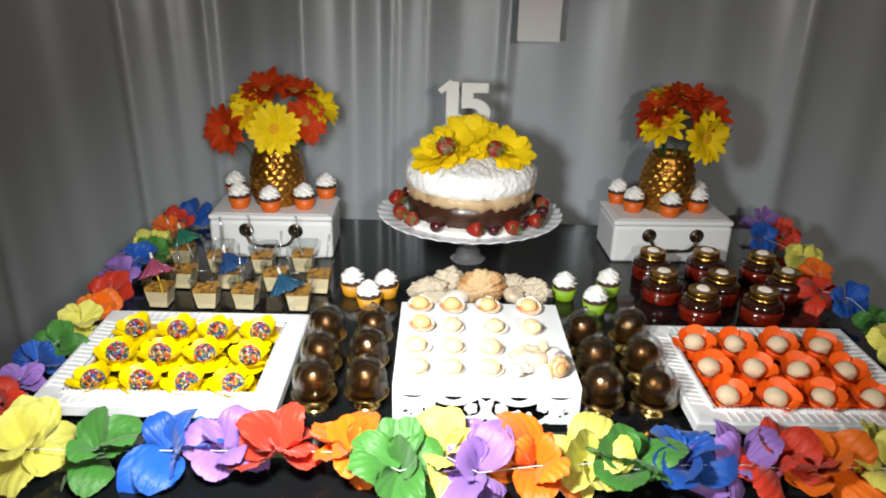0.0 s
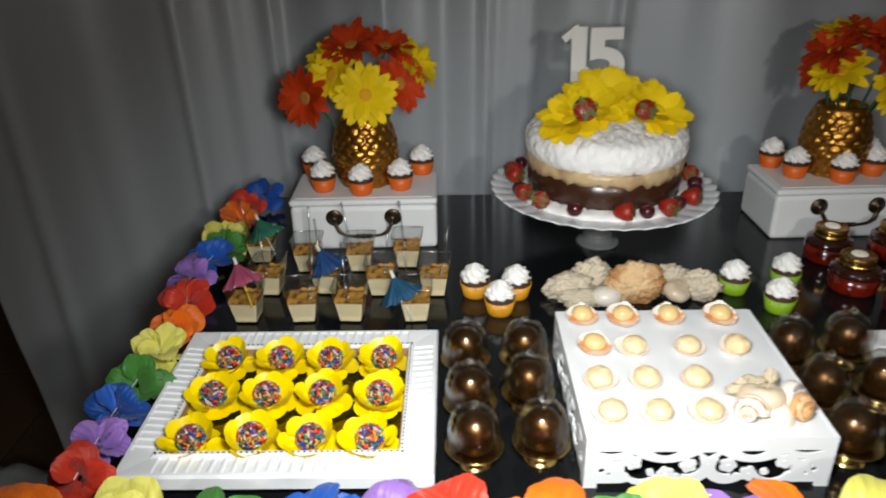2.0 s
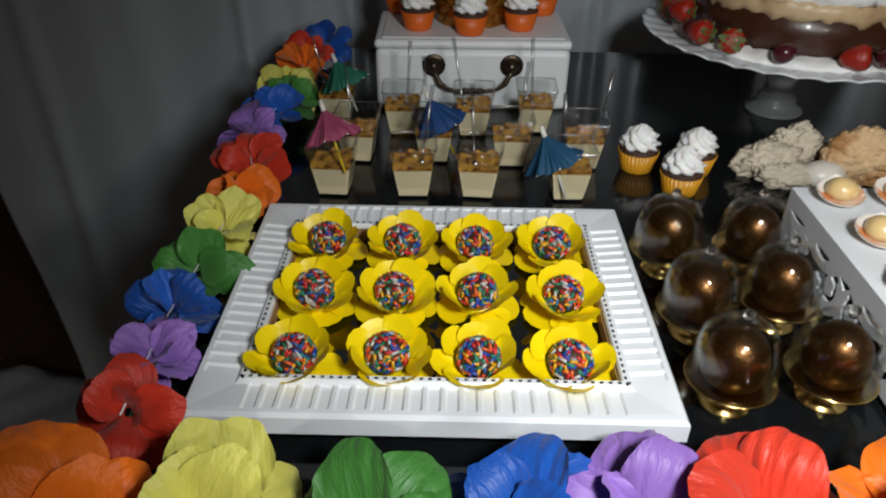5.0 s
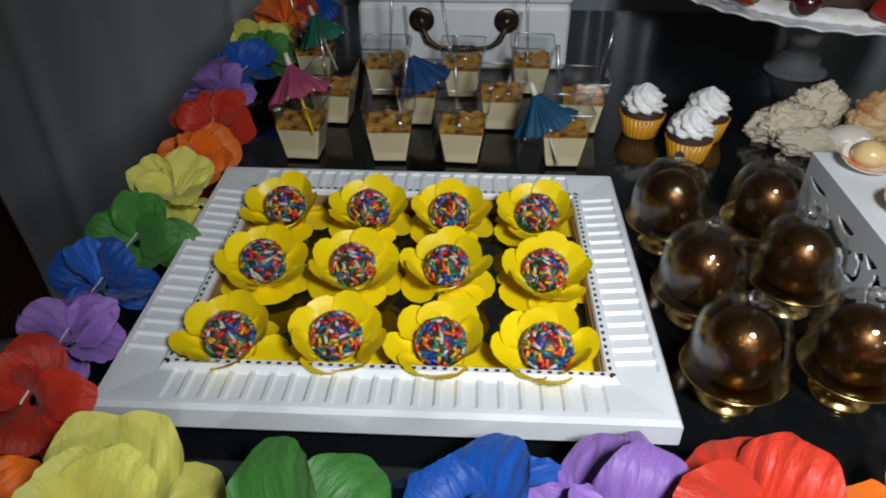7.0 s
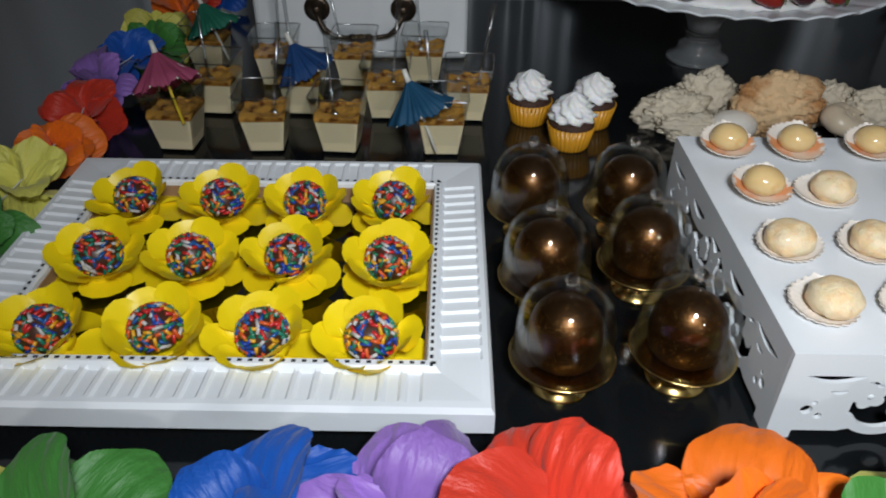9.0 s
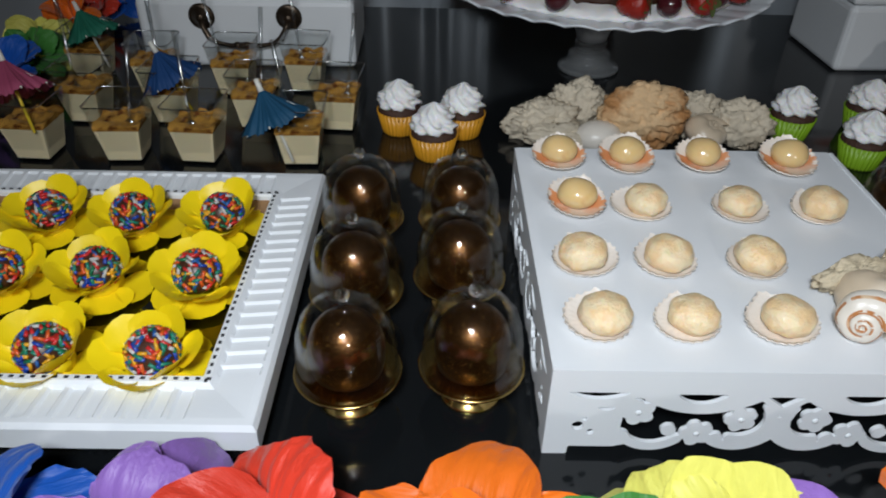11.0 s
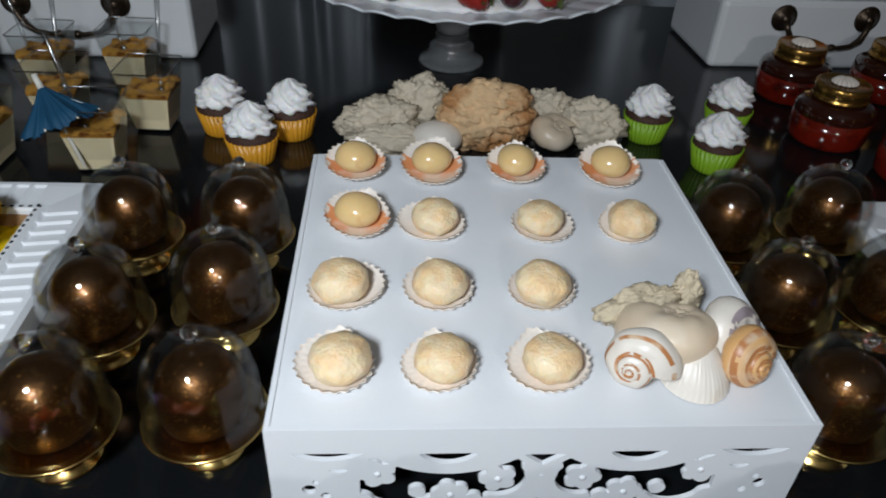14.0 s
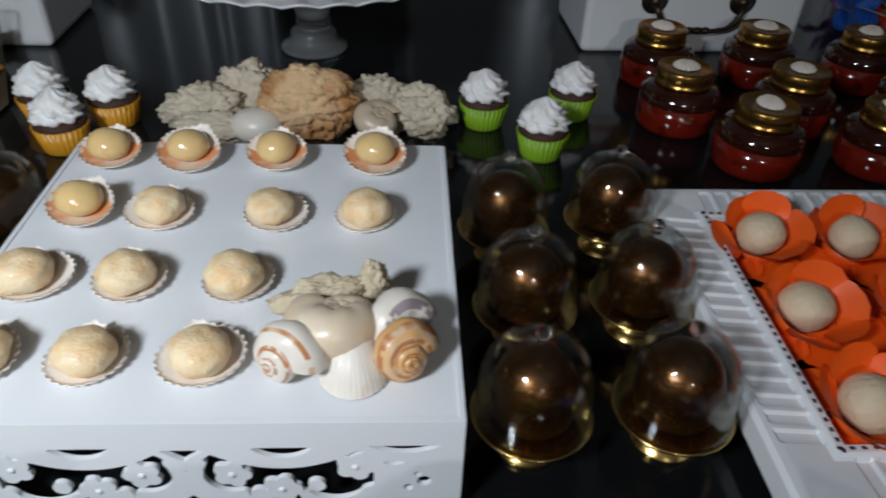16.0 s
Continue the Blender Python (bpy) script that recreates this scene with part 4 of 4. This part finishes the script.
vl = Vector((-0.006, 1.836, T + 0.2))
for col, dx, dy, dz, f, s in (("yellow", 0.013, -0.058, 0.048, (0.15, -1, 0.25), 0.051), ("red", -0.085, -0.03, 0.038, (-0.55, -1, 0.1), 0.05), ("red", 0.062, -0.015, 0.055, (0.55, -0.9, 0.35), 0.047),
                              ("yellow", -0.04, -0.025, 0.072, (-0.35, -0.8, 0.5), 0.042), ("yellow", -0.045, 0.01, 0.09, (-0.35, -0.35, 0.95), 0.046), ("red", -0.012, 0.0, 0.112, (-0.1, -0.5, 0.9), 0.048),
                              ("red", 0.04, 0.01, 0.108, (0.2, -0.3, 1), 0.046), ("yellow", 0.085, 0.02, 0.078, (0.9, -0.35, 0.7), 0.046)):
    make_gerbera(col, vl + Vector((dx * 0.2, dy * 0.2, -0.06)), vl + Vector((dx, dy, dz)), f, s, f"{col} silk gerbera in the gold pineapple vase")
vr = Vector((0.776, 1.858, T + 0.2))
for col, dx, dy, dz, f, s in (("yellow", 0.045, -0.055, 0.045, (0.4, -1, 0.15), 0.05), ("red", 0.08, -0.005, 0.03, (0.95, -0.5, -0.35), 0.05), ("red", 0.05, -0.02, 0.088, (0.2, -0.75, 0.7), 0.052),
                              ("yellow", -0.03, -0.03, 0.062, (-0.5, -0.5, 0.75), 0.047), ("red", -0.035, -0.005, 0.09, (-0.5, -0.3, 0.8), 0.048), ("red", 0.015, 0.0, 0.112, (0.1, -0.3, 1), 0.05),
                              ("yellow", -0.02, 0.03, 0.112, (-0.3, 0.1, 1), 0.042), ("red", -0.045, 0.0, 0.062, (-1, -0.2, 0.35), 0.044)):
    make_gerbera(col, vr + Vector((dx * 0.2, dy * 0.2, -0.06)), vr + Vector((dx, dy, dz)), f, s, f"{col} silk gerbera in the gold pineapple vase")

# ---------------------------------------------------------------- cake on its stand
CX, CY, PZ2 = 0.376, 1.768, T + 0.1
stand = thing("cake_stand", "white scalloped plate on a clear glass foot", "cake stand", pose(CX, CY, T))
part("foot", lathe([(0, 0), (0.0335, 0), (0.0348, 0.002), (0.034, 0.0045), (0.0305, 0.006), (0.026, 0.009), (0.0235, 0.015), (0.024, 0.019), (0.0195, 0.022), (0.0165, 0.027), (0.0185, 0.031), (0.0165, 0.034), (0, 0.034)], 56), STAND, stand, "clear pressed glass foot")
part("stem", lathe([(0, 0.0345), (0.0165, 0.0345), (0.0185, 0.042), (0.025, 0.055), (0.0335, 0.068), (0.045, 0.082), (0.055, 0.0912), (0, 0.0914)], 56), PLATE, stand, "white flared stem")


def scalloped(a, r, z, k):
    if r < 0.12:
        return (r, z)
    w = abs(math.sin(18 * a))
    return (r * (0.985 + 0.022 * w), z - 0.0035 * (1 - w) * (r - 0.12) / 0.06)


part("plate", lathe([(0, 0.0915), (0.1, 0.0922), (0.15, 0.095), (0.176, 0.1), (0.1825, 0.103), (0.1822, 0.1045), (0.176, 0.103), (0.15, 0.0985), (0.1, 0.097), (0, 0.097)], 288, scalloped), PLATE, stand, "white plate with scalloped lacy edge", Matrix.Diagonal((0.965, 0.965, 1, 1)))


def wob(amp, freq, zamp=0.0, seed=0.0):
    """Uneven, hand-spread surface: two sizes of lumps."""
    def f(a, r, z, k):
        p = Vector((r * math.cos(a), r * math.sin(a), z))
        n1 = noise.noise(p * freq * 7 + Vector((seed, 0, 0)))
        n2 = noise.noise(p * freq * 26 + Vector((0, seed, 0)))
        return (r * (1 + amp * (n1 + 0.6 * n2)), z + zamp * (n2 + 0.6 * n1))
    return f


side = [(0.1275 + 0.0095 * math.sin(math.pi * k / 14) ** 0.7 - 0.004 * k / 14, 0.0595 + 0.042 * k / 14) for k in range(15)]
crown = [(0.123 * (1 - k / 22), 0.1025 + 0.013 * math.sin(math.pi * k / 44)) for k in range(1, 23)]
SUGARED = [(0, 0.058), (0.12, 0.058)] + side + crown
cake = thing("birthday_cake", "three-layer naked cake with chocolate, caramel and sugared top", "cake", pose(CX, CY, PZ2 - 0.003))
CK = Matrix.Diagonal((0.915, 0.915, 1.03, 1))
part("chocolate_layer", lathe([(0, 0.0), (0.123, 0.0), (0.127, 0.006), (0.129, 0.026), (0.128, 0.046), (0.12, 0.05), (0, 0.05)], 128, wob(0.012, 2.5)), GANACHE, cake, "glossy dark chocolate layer", CK)
part("caramel_layer", lathe([(0, 0.04), (0.122, 0.041), (0.1295, 0.0425), (0.1325, 0.05), (0.132, 0.06), (0.126, 0.063), (0, 0.063)], 160, wob(0.016, 3.0, 0.0085, 3)), DULCE, cake, "beige caramel cream layer", CK)
part("sugared_layer", lathe(SUGARED, 240, wob(0.02, 12.0, 0.0042, 7)), SUGAR, cake, "thick white sugared top layer", CK)
part("cream_ring", lathe([(0.124, 0.0), (0.14, 0.0), (0.154, 0.001), (0.153, 0.005), (0.142, 0.008), (0.128, 0.009)], 150, wob(0.045, 6.0, 0.004, 11)), FROST, cake, "ruffled white cream round the base", CK)

for k, (dx, dy, dz, f, s) in enumerate(((-0.066, -0.05, 0.122, (-0.45, -0.45, 0.95), 0.05), (-0.008, -0.01, 0.142, (-0.05, -0.75, 0.7), 0.055), (0.064, -0.04, 0.131, (0.3, -0.6, 0.85), 0.05), (0.03, 0.0, 0.136, (0.15, -0.5, 0.9), 0.05), (-0.034, -0.03, 0.133, (-0.1, -0.55, 0.9), 0.052))):
    make_gerbera("yellow", (CX + dx * 0.8, CY + dy * 0.7, PZ2 + 0.106), (CX + dx, CY + dy, PZ2 + dz), f, s, "yellow silk gerbera lying on top of the cake", True)

berry_me = lathe([(0, -0.0165), (0.003, -0.016), (0.008, -0.011), (0.0122, -0.002), (0.0135, 0.005), (0.0118, 0.0105), (0.006, 0.0128), (0, 0.0125)], 28, wob(0.04, 2))
berry_me.materials.append(BERRY)
leaf_me = petal(0.0145, 0.0078, -0.002, 0.0008, 0.0, 0.0, 3, 4, 0.0, 0.0, False)
leaf_me.materials.append(CALYX)


def make_berry(m, words="ripe red strawberry with green calyx"):
    b = solid("strawberry", berry_me, None, words, "strawberry", m, "strawberries")
    for i in range(7):
        part("calyx_leaf", leaf_me, None, b, m=pose(0, 0, 0.0125, 0, 0, 51 * i) @ pose(0, 0, 0, 0, 8 * (i % 3) - 6, 0))
    return b


for x, y, z, rx, ry, rz, k in ((-0.05, -0.078, 0.144, 58, 32, -20, 1.25), (0.036, -0.07, 0.141, 74, 10, 10, 1.1)):
    make_berry(pose(CX + x, CY + y, PZ2 + z, rx, ry, rz) @ Matrix.Scale(k, 4), "strawberry resting on yellow flowers on the cake")
grape_me = ball(0.0108, (1, 1, 1.12), sub=3)
for kind, deg, rad_, lift in (("s", 186, 0.153, 0.026), ("g", 196, 0.15, 0.012), ("s", 205, 0.156, 0.0155), ("s", 222, 0.154, 0.0155), ("g", 244, 0.154, 0.0145), ("s", 272, 0.155, 0.0155), ("g", 285, 0.155, 0.0145), ("s", 299, 0.155, 0.0155),
                           ("g", 309, 0.153, 0.0145), ("s", 322, 0.156, 0.0155), ("g", 335, 0.152, 0.0145), ("g", 347, 0.15, 0.0145), ("s", 3, 0.152, 0.0155), ("g", 18, 0.152, 0.0145), ("s", 165, 0.153, 0.0155), ("g", 150, 0.153, 0.0145)):
    x, y = CX + 0.93 * rad_ * math.cos(radians(deg)), CY + 0.93 * rad_ * math.sin(radians(deg))
    if kind == "s":
        make_berry(pose(x, y, PZ2 + lift, 78 + rnd.uniform(-14, 14), rnd.uniform(-15, 15), rnd.uniform(-70, 70)), "strawberry lying on cream beside the cake")
    else:
        solid("grape", grape_me, GRAPE, "dark red grape lying on cream beside the cake", "grape", pose(x, y, PZ2 + lift, rnd.uniform(0, 90), rnd.uniform(0, 90), 0), "grapes")


def numeral(ch, m, wide=1.0):
    cu = bpy.data.curves.new("numeral_shape", "FONT")
    cu.body, cu.size, cu.extrude, cu.bevel_depth, cu.offset = ch, 0.112, 0.005, 0.002, 0.0026
    tmp = new("numeral_shape", cu)
    bpy.context.view_layer.update()
    me = bpy.data.meshes.new_from_object(tmp.evaluated_get(bpy.context.evaluated_depsgraph_get()))
    bpy.data.objects.remove(tmp)
    bpy.data.curves.remove(cu)
    me.materials.clear()
    c = thing("number_candle", "white glittery number " + ch + " candle on top of the cake", "candle", m, "number candles")
    part("numeral", me, GLITTER, c, m=pose(0, 0, 0, 90) @ Matrix.Diagonal((wide, 1, 1, 1)))
    if ch == "1":
        part("flag", box(-0.016, -0.0065, -0.006, 0.016, 0.0065, 0.006, 0.002), GLITTER, c, m=pose(0.021, 0, 0.071, 0, -38, 0))
    part("pick", tube([(0.03, 0, 0.004), (0.03, 0, -0.055)], 0.0018, 8), GLITTER, c)


numeral("1", pose(0.304, 1.838, 1.013, -4, 0, 2), 1.2)
numeral("5", pose(0.347, 1.84, 1.011, -4, 0, 2), 1.2)

# ---------------------------------------------------------------- mousse cups


def square_shell(b, t, h, wall):
    """A tapered square cup with walls; b, t: half widths at base and rim."""
    def ring(w, z):
        c = w * 0.86
        return [(c, -w, z), (w, -c, z), (w, c, z), (c, w, z), (-c, w, z), (-w, c, z), (-w, -c, z), (-c, -w, z)]
    rings = [ring(b, 0), ring(b + (t - b) * 0.9, h * 0.9), ring(t, h), ring(t - wall, h), ring(b - wall * 0.9, 0.0025)]
    verts = [v for r in rings for v in r]
    faces = [tuple(range(8))[::-1]]
    for j in range(4):
        for k in range(8):
            faces.append((j * 8 + k, j * 8 + (k + 1) % 8, (j + 1) * 8 + (k + 1) % 8, (j + 1) * 8 + k))
    faces.append(tuple(range(32, 40)))
    return pydata(verts, faces, False)


def square_fill(b, t, z0, z1, wavy=0.0):
    n = 10

    def w(z):
        return b + (t - b) * z / 0.058
    verts, faces = [], []
    for j in range(n + 1):
        for i in range(n + 1):
            x, y = (2 * i / n - 1), (2 * j / n - 1)
            z = z1 + wavy * noise.noise(Vector((x * 2.3, y * 2.3, z1 * 300)))
            verts.append((x * w(z), y * w(z), z))
    for j in range(n):
        for i in range(n):
            a = j * (n + 1) + i
            faces.append((a, a + 1, a + n + 2, a + n + 1))
    edge = [i for i in range(n + 1)] + [k * (n + 1) + n for k in range(1, n + 1)] + [n * (n + 1) + i for i in range(n - 1, -1, -1)] + [k * (n + 1) for k in range(n - 1, 0, -1)]
    base = len(verts)
    for e in edge:
        x, y, z = verts[e]
        q = w(z0) / w(z)
        verts.append((x * q, y * q, z0))
    m_ = len(edge)
    for k in range(m_):
        faces.append((edge[k], base + k, base + (k + 1) % m_, edge[(k + 1) % m_]))
    faces.append(tuple(range(base, base + m_)))
    bm = bmesh.new()
    vs = [bm.verts.new(v) for v in verts]
    for f in faces:
        bm.faces.new([vs[k] for k in f])
    return from_bm(bm, False)


cup_shell = square_shell(0.0148, 0.0232, 0.055, 0.001)
mousse_me = square_fill(0.0136, 0.0223, 0.003, 0.033, 0.0)
top_me = square_fill(0.01375, 0.02245, 0.0322, 0.0362, 0.0042)


def make_mousse(x, y, rz):
    c = thing("dessert_cup", "clear square cup of pale mousse with caramel topping", "dessert cup", pose(x, y, T, 0, 0, rz), "mousse cups")
    part("cup", cup_shell, CUPPLASTIC, c, "clear square plastic cup")
    part("rim", rim_me, RIMPLASTIC, c, "thin bright cup rim")
    part("mousse", mousse_me, MOUSSE, c, "pale yellow mousse")
    part("topping", top_me, SYRUP, c, "mottled brown caramel topping")


SQ = [(0.02, -0.0229), (0.0229, -0.02), (0.0229, 0.02), (0.02, 0.0229), (-0.02, 0.0229), (-0.0229, 0.02), (-0.0229, -0.02), (-0.02, -0.0229), (0.02, -0.0229)]
rim_me = tube([(x, y, 0.055) for x, y in SQ], 0.0007, 6, False)
spoon_me = joined(tube([(0, 0, 0), (0, 0, 0.03), (0, 0, 0.078)], [0.0016, 0.0015, 0.0023], 6), ball(0.006, (1, 0.35, 1.5), (0, 0, -0.004), 2))
spoon_me.materials.append(SPOONPLASTIC)
spots = [(-0.143, 1.536), (-0.065, 1.536), (0.0, 1.536), (0.088, 1.535), (-0.128, 1.611), (-0.046, 1.613), (0.035, 1.606), (0.112, 1.604), (-0.085, 1.682), (-0.004, 1.682), (0.068, 1.694), (-0.165, 1.715)]
for i, (x, y) in enumerate(spots):
    make_mousse(x, y, rnd.uniform(-4, 4))
    if i != 0:
        sx = rnd.choice((-1, 1)) * rnd.uniform(0.004, 0.012)
        solid("dessert_spoon", spoon_me, None, "clear plastic spoon standing in a mousse cup", "spoon", pose(x + sx, y - 0.006, T + 0.034, rnd.uniform(-14, 10), sx * 900, 0), "plastic spoons")


def make_umbrella(colour, m, stick):
    u = thing("cocktail_umbrella", colour + " paper cocktail umbrella stuck in a mousse cup", "cocktail umbrella", m, "cocktail umbrellas")

    def f(a, r, z, k):
        w = abs(math.sin(4 * a))
        return (r * (1 - 0.16 * w * r / 0.03) * (1 + 0.05 * math.sin(24 * a)), z - 0.004 * w * r / 0.03 + 0.001 * math.sin(31 * a) * r / 0.03)
    part("canopy", lathe([(0.0015, 0.0), (0.009, -0.0085), (0.019, -0.018), (0.0295, -0.0265), (0.0292, -0.027), (0.0187, -0.0188), (0.0015, -0.001)], 96, f), UMB[colour], u, colour + " tissue paper canopy")
    part("stick", tube([(0, 0, -0.062), (0, 0, 0.004)], 0.0013, 8), stick, u, "thin stick")
    part("tip", tube([(0, 0, -0.002), (0, 0, 0.009)], [0.0026, 0.002], 8), RIBW, u, "white paper tip")
    for i in range(8):
        a = math.tau * i / 8
        part("rib", tube([(0.006 * math.cos(a), 0.006 * math.sin(a), -0.0075), (0.0295 * math.cos(a), 0.0295 * math.sin(a), -0.0285)], 0.0006, 5), RIBW, u)


make_umbrella("pink", pose(-0.148, 1.531, T + 0.088, -20, -20, 0), STRAW)
make_umbrella("green", pose(-0.164, 1.708, T + 0.074, -18, -18, 20), RIBW)
make_umbrella("blue", pose(-0.052, 1.606, T + 0.07, -20, -16, 40) @ Matrix.Scale(1.04, 4), STRAW)
make_umbrella("teal", pose(0.06, 1.527, T + 0.068, -18, -20, 10) @ Matrix.Scale(1.04, 4), RIBW)

# ---------------------------------------------------------------- jelly jars


def make_jar(m):
    j = thing("jelly_jar", "small round jar of red jelly with gold lid", "jar", m, "jelly jars")
    part("jelly", lathe([(0, 0.0), (0.029, 0.0), (0.0322, 0.002), (0.0338, 0.006), (0.0342, 0.014), (0.034, 0.0262), (0, 0.0268)], 48), JELLY, j, "dark red jelly behind glass")
    part("shoulder", lathe([(0.0342, 0.0264), (0.0343, 0.0295), (0.033, 0.0345), (0.029, 0.0382), (0.0225, 0.0402), (0, 0.0405)], 48), JARDARK, j, "dark glossy glass shoulder")
    lid = part("lid", lathe([(0, 0.0405), (0.0232, 0.0405), (0.0246, 0.0416), (0.0246, 0.0432), (0.0236, 0.044), (0.0238, 0.0452), (0.0234, 0.0462), (0.0238, 0.0474), (0.0236, 0.053), (0.0228, 0.0545), (0.0212, 0.055), (0.0205, 0.0543), (0, 0.0543)], 60), LIDGOLD, j, "gold metal lid")
    part("lid_seal", lathe([(0.0212, 0.0402), (0.0226, 0.0403), (0.0226, 0.0406), (0.0212, 0.0407)], 40), HOLE_SHADE_SEAL, lid, "dark rubber seal")
    return j


jar_spots = [(0.758, 1.535), (0.861, 1.535), (0.713, 1.606), (0.815, 1.606), (0.719, 1.702), (0.822, 1.708), (0.923, 1.7), (0.935, 1.618)]
cap_me = joined(cockle(0.0105, 0.0052, 18))
base_jar = None
for i, (x, y) in enumerate(jar_spots):
    m = pose(x, y, T, 0, 0, 40 * i)
    if base_jar is None:
        base_jar = make_jar(m)
    else:
        copy_thing(base_jar, m)
    solid("small_shell", cap_me, SHELL, "tiny cream shell glued on a gold jar lid", "shell", pose(x, y, T + 0.0543, 0, 0, 50 * i), "small cream shells")

# ---------------------------------------------------------------- flower garland round the table
def satin(length, width, rise, cup, curl, notch, pleat, seed):
    """A cloth petal: broad and round, gathered at its root into fine pleats that fan out to a ruffled edge."""
    def f(u, v):
        t = 2 * u - 1
        g = math.sin(v * math.pi / 2) ** 0.8
        ruffle = noise.noise(Vector((t * 3.2, seed, 0)))
        ex = length * (0.5 + 0.5 * math.cos(t * math.pi / 2) * (1 - notch * 2 * max(0, 0.5 - abs(t)))) * (1 + 0.05 * ruffle)
        x, y = ex * v, 0.1 * width * t * (1 - g) + 0.5 * width * math.sin(t * math.pi / 2) * g
        k = x / length
        fold = noise.noise(Vector((t * 7.5, seed * 3, v * 0.6))) + 0.6 * noise.noise(Vector((t * 16, seed, v * 0.8)))
        return (x, y, rise * k ** 1.3 + cup * t * t * math.sin(math.pi * min(v, 0.75)) - curl * k ** 4 + pleat * v * fold + 0.35 * pleat * ruffle * v ** 4)
    return sheet(f, 26, 12)


LP = [satin(0.052, 0.05, 0.012, 0.009, 0.02, 0.0, 0.0026, 1), satin(0.048, 0.046, 0.02, 0.014, 0.004, 0.25, 0.003, 2), satin(0.055, 0.047, 0.005, -0.008, 0.022, 0.0, 0.003, 3),
      satin(0.047, 0.053, 0.016, 0.012, 0.014, 0.15, 0.0032, 4), satin(0.05, 0.044, 0.022, -0.01, 0.026, 0.1, 0.003, 5)]
LEI_ME = {}
for col, mt in LEI.items():
    LEI_ME[col] = [me.copy() for me in LP]
    for me in LEI_ME[col]:
        me.materials.append(mt)
bead_me = tube([(-0.013, 0, 0), (0.013, 0, 0)], [0.003, 0.0022], 8)
bead_me.materials.append(LEI["green"])


def make_lei(out, pts, words, size=1.0, shift=(0.0, 0.0), lift=0.026, lean_=38):
    g = thing("flower_garland", words, "garland")
    pts = [(c, x + shift[0], y + shift[1]) for c, x, y in pts]
    path = [Vector((x, y, T + lift)) for _, x, y in pts]
    part("string", tube([p + Vector((0, -0.01, 0.014)) for p in path], 0.0006, 6), THREAD, g, "thin white string")
    rr = random.Random(len(pts))
    for i, (col, x, y) in enumerate(pts):
        a, b = path[max(0, i - 1)], path[min(len(path) - 1, i + 1)]
        ang = math.degrees(math.atan2(b.y - a.y, b.x - a.x))
        f = part("flower", bead_me, None, g, col + " satin flower", pose(x, y, T + lift, 0, 0, ang))
        # the flower's face looks up and out over the table edge
        face = pose(0, 0, 0.006, 0, 0, -ang + out + rr.uniform(-28, 28)) @ pose(0, 0, 0, lean_ + rr.uniform(-16, 14), 0, 0)
        for ring, (n, lean, k) in enumerate(((5, 4, 1.0), (3, 40, 0.84))):
            for q in range(n):
                m = face @ pose(0, 0, 0.004 * ring, 0, 0, 90 + 360 * (q + 0.5 * ring) / n + rr.uniform(-20, 20)) @ pose(0.003, 0, 0, rr.uniform(-38, 38), -lean + rr.uniform(-20, 22), 0) @ Matrix.Scale(size * k * rr.uniform(0.78, 1.12), 4)
                part("petal", LEI_ME[col][rr.randrange(5)], None, f, m=m)
    return g


make_lei(0, [("orange", -0.222, 1.128), ("yellow", -0.147, 1.132), ("green", -0.062, 1.13), ("blue", 0.019, 1.134), ("purple", 0.08, 1.136), ("red", 0.142, 1.138), ("orange", 0.225, 1.138), ("green", 0.283, 1.108), ("yellow", 0.332, 1.136),
             ("purple", 0.37, 1.108), ("orange", 0.436, 1.122), ("yellow", 0.494, 1.128), ("green", 0.546, 1.12), ("blue", 0.607, 1.13), ("purple", 0.672, 1.132), ("red", 0.714, 1.128), ("orange", 0.773, 1.132), ("yellow", 0.838, 1.132), ("green", 0.9, 1.146), ("blue", 0.966, 1.148)],
         "rainbow garland of satin flowers along the table front", 1.2, (0.0, -0.006), 0.014, 22)
make_lei(22, [("red", -0.236, 1.205), ("purple", -0.238, 1.25), ("blue", -0.24, 1.3), ("green", -0.238, 1.352), ("yellow", -0.235, 1.412), ("orange", -0.236, 1.473), ("red", -0.238, 1.535), ("purple", -0.258, 1.61), ("blue", -0.246, 1.665), ("green", -0.24, 1.71), ("yellow", -0.246, 1.745), ("orange", -0.24, 1.81), ("red", -0.242, 1.875), ("blue", -0.228, 1.93)],
         "rainbow garland of satin flowers along the table edge", 0.74, (0.016, 0.0), 0.018, 34)
make_lei(-14, [("red", 0.985, 1.2), ("orange", 0.985, 1.26), ("green", 0.985, 1.31), ("yellow", 0.983, 1.4), ("green", 0.987, 1.46), ("blue", 0.988, 1.55), ("red", 0.955, 1.58), ("orange", 0.985, 1.65), ("yellow", 0.998, 1.74), ("blue", 0.955, 1.83), ("red", 1.01, 1.86), ("purple", 0.998, 1.94)],
         "rainbow garland of satin flowers along the table side", 0.72, (0.022, 0.0))
